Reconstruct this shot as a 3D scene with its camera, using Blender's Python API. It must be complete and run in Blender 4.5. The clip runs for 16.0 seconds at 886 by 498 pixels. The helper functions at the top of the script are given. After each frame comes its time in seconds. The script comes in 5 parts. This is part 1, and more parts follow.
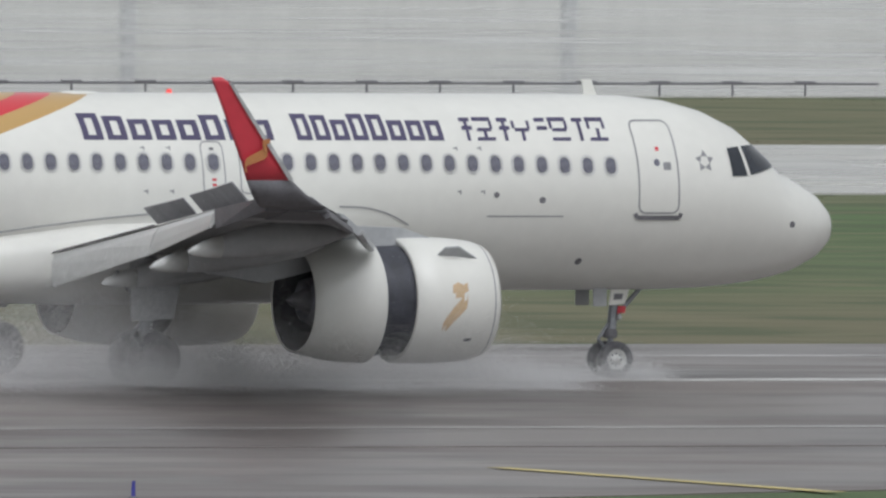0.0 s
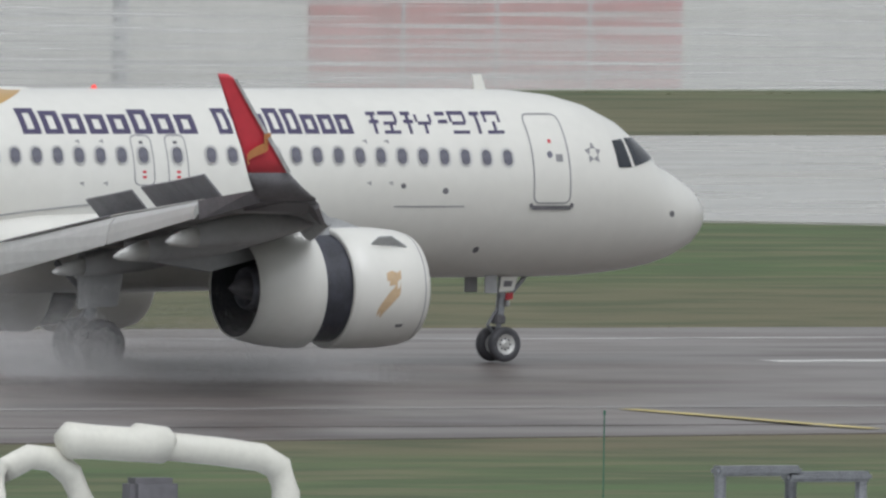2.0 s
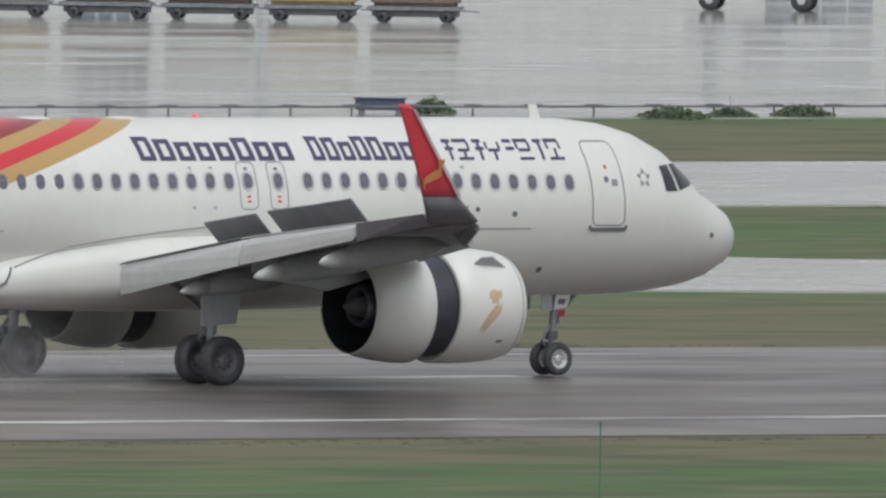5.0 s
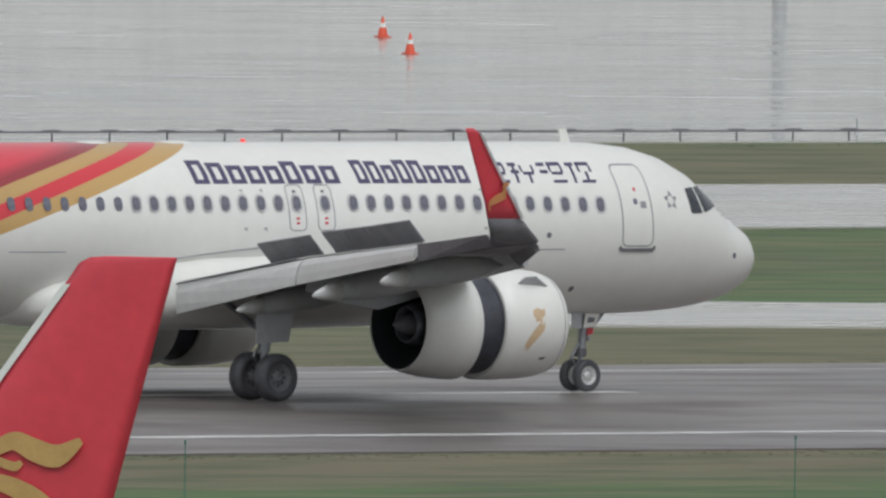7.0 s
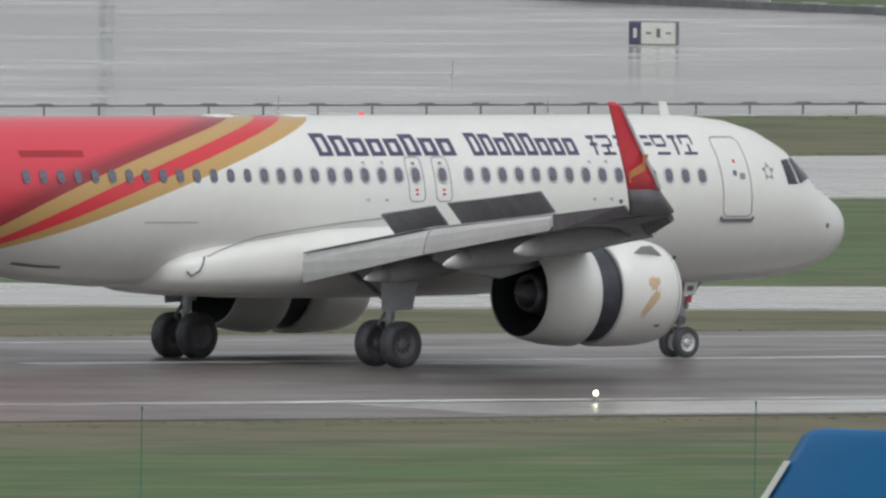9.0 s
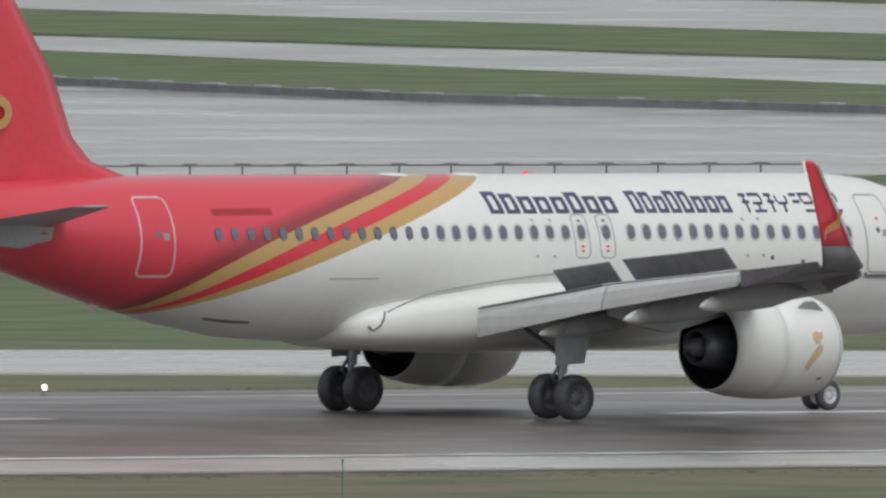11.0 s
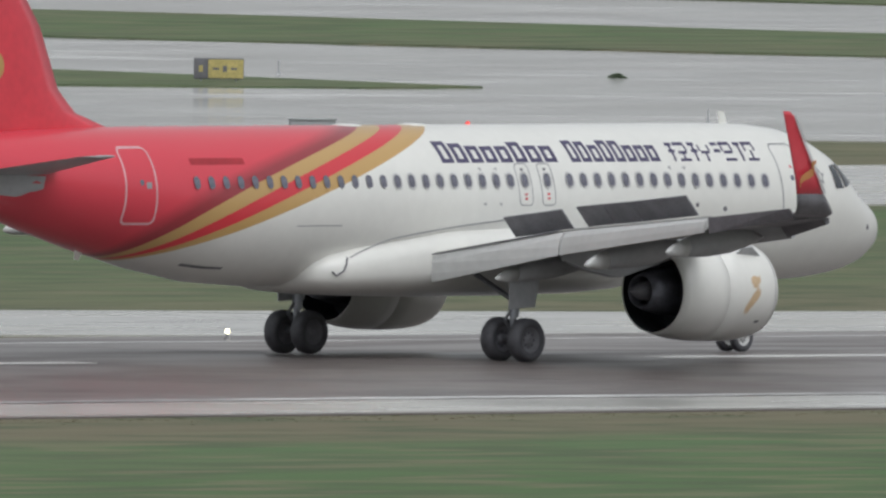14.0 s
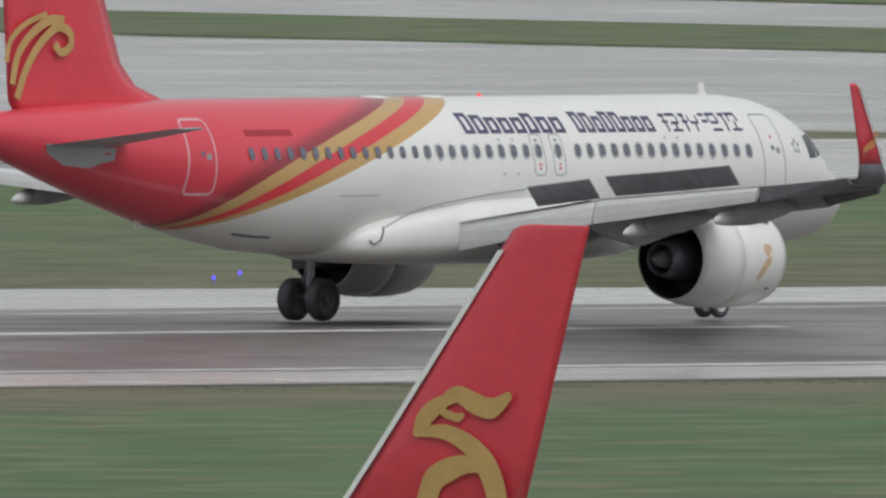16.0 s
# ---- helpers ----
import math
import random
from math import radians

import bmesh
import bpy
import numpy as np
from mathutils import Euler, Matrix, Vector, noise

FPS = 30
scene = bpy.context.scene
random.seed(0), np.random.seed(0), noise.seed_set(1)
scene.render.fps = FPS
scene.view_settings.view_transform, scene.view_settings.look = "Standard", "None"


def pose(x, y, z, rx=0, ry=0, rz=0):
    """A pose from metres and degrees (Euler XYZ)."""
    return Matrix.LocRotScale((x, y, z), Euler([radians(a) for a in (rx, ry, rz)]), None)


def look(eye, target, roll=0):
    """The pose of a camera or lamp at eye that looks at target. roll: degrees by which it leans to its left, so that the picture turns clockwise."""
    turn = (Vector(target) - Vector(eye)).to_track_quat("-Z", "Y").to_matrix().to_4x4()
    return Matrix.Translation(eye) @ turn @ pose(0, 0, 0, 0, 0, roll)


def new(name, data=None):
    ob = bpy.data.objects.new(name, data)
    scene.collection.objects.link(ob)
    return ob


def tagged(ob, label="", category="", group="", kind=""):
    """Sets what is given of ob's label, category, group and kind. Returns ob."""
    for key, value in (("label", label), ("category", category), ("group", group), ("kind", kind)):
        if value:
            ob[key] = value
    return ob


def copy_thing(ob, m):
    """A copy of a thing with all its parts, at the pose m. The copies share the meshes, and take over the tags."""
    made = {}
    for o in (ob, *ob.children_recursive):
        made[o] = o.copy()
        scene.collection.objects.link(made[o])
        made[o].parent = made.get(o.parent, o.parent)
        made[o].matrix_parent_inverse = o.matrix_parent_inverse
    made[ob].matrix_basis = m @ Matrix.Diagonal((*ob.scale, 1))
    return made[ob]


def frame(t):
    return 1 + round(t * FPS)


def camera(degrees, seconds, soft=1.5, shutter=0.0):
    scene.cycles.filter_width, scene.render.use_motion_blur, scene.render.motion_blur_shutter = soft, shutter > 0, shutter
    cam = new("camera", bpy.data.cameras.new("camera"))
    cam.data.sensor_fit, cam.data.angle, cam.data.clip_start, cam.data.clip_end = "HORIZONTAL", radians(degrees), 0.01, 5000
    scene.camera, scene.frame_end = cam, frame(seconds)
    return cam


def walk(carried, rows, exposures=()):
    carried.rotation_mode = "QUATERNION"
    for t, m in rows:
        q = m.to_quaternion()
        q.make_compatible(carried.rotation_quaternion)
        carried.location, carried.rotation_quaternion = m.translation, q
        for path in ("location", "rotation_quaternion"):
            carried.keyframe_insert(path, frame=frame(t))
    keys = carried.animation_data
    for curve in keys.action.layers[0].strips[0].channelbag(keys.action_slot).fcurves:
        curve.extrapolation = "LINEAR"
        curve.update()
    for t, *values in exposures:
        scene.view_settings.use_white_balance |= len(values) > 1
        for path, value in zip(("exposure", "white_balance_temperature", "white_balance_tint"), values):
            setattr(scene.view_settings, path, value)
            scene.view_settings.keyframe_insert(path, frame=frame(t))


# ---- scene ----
# The camera stands on a terrace, 25.6 m up, and pans with a very long lens.
EYE_Z = 25.58
CENTRE = 767.36   # distance of the runway's centre line
LEAN = 0.788
SLOPE = 0.01362   # the runway falls to both sides from its crown
PAN = [
    (0.0, 28.0007, 1.5099), (0.5, 29.0405, 1.5077), (1.0, 30.0346, 1.5145), (1.5, 31.0318, 1.466),
    (1.6, 31.2391, 1.4656), (2.0, 32.0014, 1.468), (2.5, 32.7865, 1.4775), (2.8, 33.0078, 1.485),
    (3.0, 33.6345, 1.4448), (3.5, 34.7241, 1.4395), (4.0, 35.3403, 1.46), (4.5, 35.9762, 1.4449),
    (5.0, 36.6367, 1.3608), (5.2, 36.8703, 1.3522), (7.3, 39.1959, 1.2875), (7.5, 39.3547, 1.2866),
    (8.0, 39.814, 1.2754), (8.5, 40.2258, 1.2896), (9.0, 40.6576, 1.2996), (9.5, 41.0901, 1.2747),
    (10.0, 41.4496, 1.2802), (10.2, 41.5454, 1.2597), (12.3, 43.0203, 1.1712), (12.5, 43.1874, 1.171),
    (13.0, 43.6012, 1.1457), (13.5, 43.785, 1.1426), (14.0, 44.0942, 1.2237), (14.5, 44.3791, 1.2283),
    (15.0, 44.6763, 1.2563), (15.5, 44.9258, 1.2494), (16.0, 45.1271, 1.2402),
]
ROLL_OUT = [
    (0.0, 399.03, -0.23, -2.016), (0.5, 416.28, -0.79, -1.7), (1.0, 433.38, -1.25, -1.37), (1.5, 450.32, -1.6, -1.03),
    (2.0, 467.08, -1.85, -0.696), (2.5, 483.41, -2.0, -0.371), (3.0, 499.59, -2.06, -0.091), (3.5, 515.45, -2.05, 0.136),
    (4.0, 530.86, -1.99, 0.302), (4.5, 545.69, -1.9, 0.398), (5.0, 559.88, -1.8, 0.414), (5.5, 573.41, -1.71, 0.347),
    (6.0, 586.27, -1.64, 0.212), (6.5, 598.5, -1.62, 0.031), (7.0, 610.15, -1.63, -0.178), (7.5, 621.31, -1.69, -0.376),
    (8.0, 632.03, -1.77, -0.462), (8.5, 642.4, -1.84, -0.317), (9.0, 652.47, -1.86, 0.123), (9.5, 662.31, -1.79, 0.698),
    (10.0, 671.95, -1.63, 1.196), (10.5, 681.41, -1.41, 1.458), (11.0, 690.71, -1.16, 1.537), (11.5, 699.85, -0.92, 1.543),
    (12.0, 708.81, -0.68, 1.582), (12.5, 717.59, -0.42, 1.749), (13.0, 726.17, -0.14, 2.075), (13.5, 734.55, 0.2, 2.578),
    (14.0, 742.72, 0.62, 3.275), (14.5, 750.7, 1.13, 4.17), (15.0, 758.5, 1.77, 5.224), (15.5, 766.11, 2.54, 6.382),
    (16.0, 773.52, 3.45, 7.594),
]
cam = camera(1.2226, 16.0, soft=2.5)
walk(cam, [(t, look((0, 0, EYE_Z), (1000 * math.sin(radians(a)), 1000 * math.cos(radians(a)), EYE_Z - 1000 * math.tan(radians(b))), LEAN)) for t, a, b in PAN],
     exposures=[(0.0, 0.30, 6080.0, 10.0), (16.0, 0.30, 6080.0, 10.0)])

# ---- light: an overcast, rainy sky ----
world = bpy.data.worlds.new("overcast_sky")
scene.world = world
world.use_nodes = True
wn, wl = world.node_tree.nodes, world.node_tree.links
sky = wn.new("ShaderNodeTexSky")
sky.sky_type, sky.sun_disc = "NISHITA", False
sky.sun_elevation, sky.sun_rotation = radians(55), radians(200)
sky.air_density, sky.dust_density = 1.0, 6.0
pale = wn.new("ShaderNodeHueSaturation")
pale.inputs["Saturation"].default_value = 0.16
wl.new(sky.outputs[0], pale.inputs["Color"])
deck = wn.new("ShaderNodeMix")   # the cloud deck evens out the sky's brightness
deck.data_type = "RGBA"
deck.inputs[0].default_value = 0.5
deck.inputs[7].default_value = (5.0, 4.95, 4.7, 1)
wl.new(pale.outputs[0], deck.inputs[6])
wl.new(deck.outputs[2], wn["Background"].inputs[0])
wn["Background"].inputs[1].default_value = 0.105
sun = new("sun", bpy.data.lights.new("sun", "SUN"))
sun.data.energy, sun.data.angle, sun.data.color = 0.55, radians(60), (1.0, 0.98, 0.95)
sun.matrix_basis = look((0, 0, 0), (math.sin(radians(200)) * -0.57, math.cos(radians(200)) * -0.57, -0.82))


# ---- materials ----
def material(name, color, rough=0.5, metal=0.0, vary=0.12, scale=1.0, bump=0.0, bump_scale=20.0, rough_vary=0.0, stretch=(1, 1, 1), coat=0.0, second=None, coords="Object"):
    """A surface with colour variation at two scales, roughness variation and a fine relief."""
    m = bpy.data.materials.new(name)
    m.use_nodes = True
    n, l = m.node_tree.nodes, m.node_tree.links
    b = n["Principled BSDF"]
    b.inputs["Metallic"].default_value = metal
    b.inputs["Coat Weight"].default_value = coat
    tc, mp = n.new("ShaderNodeTexCoord"), n.new("ShaderNodeMapping")
    mp.inputs["Scale"].default_value = stretch
    l.new(tc.outputs[coords], mp.inputs[0])
    big, small = n.new("ShaderNodeTexNoise"), n.new("ShaderNodeTexNoise")
    big.inputs["Scale"].default_value, big.inputs["Detail"].default_value = scale, 4
    small.inputs["Scale"].default_value, small.inputs["Detail"].default_value = scale * 9, 5
    l.new(mp.outputs[0], big.inputs["Vector"])
    l.new(mp.outputs[0], small.inputs["Vector"])
    mix = n.new("ShaderNodeMath")
    mix.operation = "MULTIPLY_ADD"
    mix.inputs[1].default_value = 0.4
    l.new(small.outputs["Fac"], mix.inputs[0])
    half = n.new("ShaderNodeMath")
    half.operation = "MULTIPLY"
    half.inputs[1].default_value = 0.6
    l.new(big.outputs["Fac"], half.inputs[0])
    l.new(half.outputs[0], mix.inputs[2])
    ramp = n.new("ShaderNodeValToRGB")
    other = second or tuple(c * (1 - vary) for c in color)
    first = tuple(min(1, c * (1 + vary)) for c in color) if not second else color
    ramp.color_ramp.elements[0].color, ramp.color_ramp.elements[0].position = (*other, 1), 0.38
    ramp.color_ramp.elements[1].color, ramp.color_ramp.elements[1].position = (*first, 1), 0.62
    l.new(mix.outputs[0], ramp.inputs[0])
    l.new(ramp.outputs[0], b.inputs["Base Color"])
    if rough_vary:
        mr = n.new("ShaderNodeMapRange")
        mr.inputs["From Min"].default_value, mr.inputs["From Max"].default_value = 0.35, 0.65
        mr.inputs["To Min"].default_value, mr.inputs["To Max"].default_value = max(0.02, rough - rough_vary), rough + rough_vary
        l.new(big.outputs["Fac"], mr.inputs[0])
        l.new(mr.outputs[0], b.inputs["Roughness"])
    else:
        b.inputs["Roughness"].default_value = rough
    if bump:
        bn, bt = n.new("ShaderNodeBump"), n.new("ShaderNodeTexNoise")
        bt.inputs["Scale"].default_value, bt.inputs["Detail"].default_value = bump_scale, 3
        l.new(mp.outputs[0], bt.inputs["Vector"])
        l.new(bt.outputs["Fac"], bn.inputs["Height"])
        bn.inputs["Strength"].default_value, bn.inputs["Distance"].default_value = 1.0, bump
        l.new(bn.outputs[0], b.inputs["Normal"])
    return m


WHITE = material("white_paint", (0.75, 0.745, 0.70), 0.28, vary=0.03, scale=0.35, coat=0.3)
GREY = material("grey_paint", (0.42, 0.43, 0.44), 0.4, vary=0.1, scale=0.8)
WING = material("wing_grey", (0.38, 0.385, 0.39), 0.42, vary=0.1, scale=0.6)
FLAP = material("flap_grey", (0.58, 0.585, 0.57), 0.42, vary=0.06, scale=0.5)
# dark grey parts; on the wings it also stands in for shade
DARK = material("dark_grey_and_wing_shade", (0.16, 0.157, 0.17), 0.5, vary=0.2, scale=1.5)
BLACK = material("black_cascade", (0.045, 0.047, 0.06), 0.45, vary=0.3, scale=3)
SOOT = material("sooty_duct", (0.04, 0.042, 0.05), 0.6, vary=0.3, scale=3)
BURNT = material("heat_stained_metal", (0.16, 0.165, 0.19), 0.4, metal=0.6, vary=0.25, scale=4)
RED = material("red_paint", (0.68, 0.06, 0.085), 0.3, vary=0.08, scale=0.5, coat=0.3)
GOLD = material("gold_paint", (0.52, 0.33, 0.12), 0.4, vary=0.08, scale=2)
OCHRE = material("faded_gold", (0.46, 0.19, 0.07), 0.45, vary=0.1, scale=3)
PALE_GOLD = material("pale_gold", (0.58, 0.43, 0.27), 0.4, vary=0.1, scale=3)
BLUE = material("blue_paint", (0.02, 0.17, 0.42), 0.3, vary=0.06, scale=0.4, coat=0.3)
NAVY = material("navy_lettering", (0.075, 0.065, 0.13), 0.4, vary=0.1, scale=3)
RUBBER = material("tyre_rubber", (0.075, 0.075, 0.083), 0.55, vary=0.25, scale=4, bump=0.004, bump_scale=30)
RIM = material("wheel_rim", (0.62, 0.62, 0.60), 0.35, metal=0.3, vary=0.1, scale=5)
STEEL = material("gear_steel", (0.30, 0.31, 0.33), 0.35, metal=0.7, vary=0.2, scale=6)
GLASS = material("dark_cabin_glass", (0.17, 0.17, 0.21), 0.15, vary=0.25, scale=1.2)
PIT = material("cockpit_glass", (0.03, 0.035, 0.045), 0.06, vary=0.2, scale=2)
LINE = material("panel_outline", (0.30, 0.30, 0.31), 0.5, vary=0.1, scale=4)
METAL = material("bare_metal", (0.55, 0.55, 0.55), 0.3, metal=0.8, vary=0.15, scale=3)
PAINT = material("worn_white_marking", (0.70, 0.70, 0.68), 0.45, second=(0.22, 0.21, 0.21), scale=0.10, stretch=(0.6, 2, 1))
FADED = material("faded_white_marking", (0.30, 0.29, 0.28), 0.4, second=(0.17, 0.155, 0.15), scale=0.12, stretch=(0.5, 2, 1))
FRESH = material("white_dash_paint", (0.72, 0.72, 0.69), 0.45, second=(0.45, 0.44, 0.43), scale=0.15, stretch=(0.6, 2, 1))
YELLOW = material("worn_yellow_marking", (0.52, 0.43, 0.16), 0.5, vary=0.25, scale=1)
CONCRETE = material("wet_concrete", (0.51, 0.505, 0.465), 0.28, second=(0.42, 0.415, 0.385), scale=0.03, rough_vary=0.1, stretch=(1, 3, 1), bump=0.002, bump_scale=0.9)
APRON = material("wet_apron", (0.57, 0.565, 0.53), 0.22, second=(0.47, 0.465, 0.44), scale=0.02, rough_vary=0.08, stretch=(1, 1.8, 1), bump=0.0012, bump_scale=0.5)
MARKER = material("blue_marker_plastic", (0.06, 0.06, 0.32), 0.45, vary=0.1, scale=6)
GREEN_METAL = material("green_fence_paint", (0.05, 0.16, 0.11), 0.5, vary=0.15, scale=4)
SHEET = material("slate_blue_sheet", (0.075, 0.095, 0.14), 0.5, vary=0.15, scale=0.6)


def drop_material():
    """White water drops, lit from both sides."""
    m = bpy.data.materials.new("spray_water")
    m.use_nodes = True
    n, l = m.node_tree.nodes, m.node_tree.links
    a, b, mix = n.new("ShaderNodeBsdfDiffuse"), n.new("ShaderNodeBsdfTranslucent"), n.new("ShaderNodeMixShader")
    a.inputs["Color"].default_value = b.inputs["Color"].default_value = (0.8, 0.8, 0.8, 1)
    l.new(a.outputs[0], mix.inputs[1])
    l.new(b.outputs[0], mix.inputs[2])
    l.new(mix.outputs[0], n["Material Output"].inputs[0])
    return m


DROP = drop_material()


def glow(name, color, strength):
    m = bpy.data.materials.new(name)
    m.use_nodes = True
    b = m.node_tree.nodes["Principled BSDF"]
    b.inputs["Base Color"].default_value = (*color, 1)
    b.inputs["Emission Color"].default_value, b.inputs["Emission Strength"].default_value = (*color, 1), strength
    return m


LAMP = glow("lit_edge_lamp", (1.0, 0.9, 0.62), 4)
BEACON = glow("lit_red_beacon", (0.7, 0.06, 0.05), 0.6)
BLUE_LAMP = glow("lit_blue_lamp", (0.10, 0.08, 1.0), 1.2)


def livery_material():
    """White in front, then gold, red and gold stripes that sweep down to a red tail."""
    m = WHITE.copy()
    m.name = "striped_livery"
    n, l = m.node_tree.nodes, m.node_tree.links
    b = n["Principled BSDF"]
    white = b.inputs["Base Color"].links[0].from_socket
    tc, sep = n.new("ShaderNodeTexCoord"), n.new("ShaderNodeSeparateXYZ")
    l.new(tc.outputs["Object"], sep.inputs[0])

    def calc(op, x, y):
        k = n.new("ShaderNodeMath")
        k.operation = op
        for i, v in enumerate((x, y)):
            if isinstance(v, (int, float)):
                k.inputs[i].default_value = v
            else:
                l.new(v, k.inputs[i])
        return k.outputs[0]
    aft = calc("SUBTRACT", 17.71, sep.outputs[0])
    w = calc("MAXIMUM", calc("SUBTRACT", 6.0, sep.outputs[2]), 0.0)
    edge = calc("ADD", calc("ADD", calc("MULTIPLY", w, 3.2), 17.2), calc("MULTIPLY", calc("POWER", w, 6.0), 0.0004))
    swell = calc("MAXIMUM", calc("ADD", calc("MULTIPLY", w, calc("SUBTRACT", 0.55, calc("MULTIPLY", w, 0.21))), 0.86), 0.3)
    d = calc("DIVIDE", calc("SUBTRACT", aft, edge), swell)
    color = white
    for start, paint in ((0.0, (0.52, 0.33, 0.12, 1)), (0.95, (0.62, 0.04, 0.055, 1)), (1.85, (0.50, 0.32, 0.12, 1)), (2.8, (0.30, 0.035, 0.045, 1)), (3.3, (0.64, 0.055, 0.08, 1))):
        step = n.new("ShaderNodeMapRange")
        step.inputs["From Min"].default_value = start - 0.01
        step.inputs["From Max"].default_value = start + (0.9 if start > 3 else 0.01)
        l.new(d, step.inputs[0])
        mix = n.new("ShaderNodeMix")
        mix.data_type = "RGBA"
        l.new(step.outputs[0], mix.inputs[0])
        l.new(color, mix.inputs[6])
        mix.inputs[7].default_value = paint
        color = mix.outputs[2]
    l.new(color, b.inputs["Base Color"])
    return m


LIVERY = livery_material()


def runway_material():
    m = material("wet_asphalt", (0.185, 0.160, 0.148), 0.33, second=(0.130, 0.112, 0.104), scale=0.05, rough_vary=0.12, stretch=(0.35, 3, 1), bump=0.004, bump_scale=2.0)
    return m


ASPHALT = runway_material()


def nodes_of(m):
    return m.node_tree.nodes, m.node_tree.links, m.node_tree.nodes["Principled BSDF"]


def noise_mask(m, scale, low, high, stretch=(1, 1, 1), detail=5, most=1.0):
    """A mask from 0 to most, from noise in metres of the ground plan."""
    n, l, b = nodes_of(m)
    tc, mp, tex, reach = n.new("ShaderNodeTexCoord"), n.new("ShaderNodeMapping"), n.new("ShaderNodeTexNoise"), n.new("ShaderNodeMapRange")
    mp.inputs["Scale"].default_value = stretch
    tex.inputs["Scale"].default_value, tex.inputs["Detail"].default_value = scale, detail
    reach.inputs["From Min"].default_value, reach.inputs["From Max"].default_value, reach.inputs["To Max"].default_value = low, high, most
    l.new(tc.outputs["Object"], mp.inputs[0])
    l.new(mp.outputs[0], tex.inputs["Vector"])
    l.new(tex.outputs["Fac"], reach.inputs[0])
    return reach.outputs[0]


def tint(m, mask, paint):
    """Lays a paint over the base colour where the mask is high."""
    n, l, b = nodes_of(m)
    mix = n.new("ShaderNodeMix")
    mix.data_type = "RGBA"
    l.new(mask, mix.inputs[0])
    l.new(b.inputs["Base Color"].links[0].from_socket, mix.inputs[6])
    mix.inputs[7].default_value = (*paint, 1)
    l.new(mix.outputs[2], b.inputs["Base Color"])


def grass_material():
    """Mown grass: dry strips along the pavements, green drifts between them, patches and fine tufts."""
    m = material("mown_grass", (0.092, 0.165, 0.068), 0.9, second=(0.125, 0.152, 0.080), scale=0.022, stretch=(0.4, 1.0, 1), bump=0.05, bump_scale=4)
    n, l, b = nodes_of(m)
    tint(m, noise_mask(m, 0.012, 0.46, 0.60, (0.5, 1.3, 1), 6, 0.75), (0.085, 0.155, 0.058))
    # dry strips, with a wavering edge, by distance from the runway's centre line
    tc, sep, waver = n.new("ShaderNodeTexCoord"), n.new("ShaderNodeSeparateXYZ"), n.new("ShaderNodeMath")
    l.new(tc.outputs["Object"], sep.inputs[0])
    waver.operation = "MULTIPLY_ADD"
    waver.inputs[1].default_value = 16.0
    l.new(noise_mask(m, 0.05, 0.3, 0.7, (0.4, 1, 1)), waver.inputs[0])
    l.new(sep.outputs[1], waver.inputs[2])
    dry = n.new("ShaderNodeValToRGB")
    spot = n.new("ShaderNodeMapRange")
    spot.inputs["From Min"].default_value, spot.inputs["From Max"].default_value = CENTRE - 120 + 8, CENTRE + 280 + 8
    l.new(waver.outputs[0], spot.inputs[0])
    l.new(spot.outputs[0], dry.inputs[0])
    keys = ((-120, 0.25), (-75, 0.0), (-52, 0.1), (-42, 0.95), (-30, 1.0), (30, 0.95), (56, 0.85), (78, 0.1), (140, 0.1), (150, 0.5), (196, 0.9), (235, 0.75), (247, 0.2))
    for i, (d, k) in enumerate(keys):
        e = dry.color_ramp.elements[i] if i < 2 else dry.color_ramp.elements.new((d + 120) / 400)
        e.position, e.color = (d + 120) / 400, (k, k, k, 1)
    tint(m, dry.outputs[0], (0.165, 0.150, 0.098))
    tint(m, noise_mask(m, 0.28, 0.44, 0.62, (0.6, 1, 1), 6, 0.75), (0.085, 0.105, 0.060))
    tint(m, noise_mask(m, 0.40, 0.50, 0.66, (0.5, 1, 1), 6, 0.7), (0.185, 0.175, 0.110))
    b.inputs["Specular IOR Level"].default_value = 0.2
    return m


GRASS = grass_material()


def wet_film(m, scale, mirror, damp, dark, joint=0.35):
    """Standing water in puddles between damp streaks, and dark wavering seams."""
    n, l, b = nodes_of(m)
    tint(m, noise_mask(m, scale * 0.2, 0.42, 0.62, (1, 1, 1), 5, 0.7), dark)
    tint(m, noise_mask(m, scale, 0.50, 0.62, (0.5, 1, 1), 6, joint), tuple(c * 0.5 for c in dark))
    r = n.new("ShaderNodeMapRange")
    r.inputs["To Min"].default_value, r.inputs["To Max"].default_value = mirror, damp
    l.new(noise_mask(m, scale * 0.6, 0.44, 0.66, (0.6, 1, 1), 6), r.inputs[0])
    l.new(r.outputs[0], b.inputs["Roughness"])


wet_film(APRON, 0.22, 0.09, 0.20, (0.42, 0.41, 0.37), 0.45)
wet_film(CONCRETE, 0.25, 0.20, 0.34, (0.44, 0.43, 0.38), 0.3)
wet_film(ASPHALT, 0.30, 0.33, 0.52, (0.108, 0.094, 0.088), 0.45)




# ---- building helpers ----
def mesh(name, verts, faces, smooth=False):
    me = bpy.data.meshes.new(name)
    me.from_pydata([tuple(v) for v in verts], [], faces)
    bm = bmesh.new()
    bm.from_mesh(me)
    bmesh.ops.recalc_face_normals(bm, faces=bm.faces)
    bm.to_mesh(me)
    bm.free()
    if smooth:
        me.polygons.foreach_set("use_smooth", [True] * len(me.polygons))
    return me


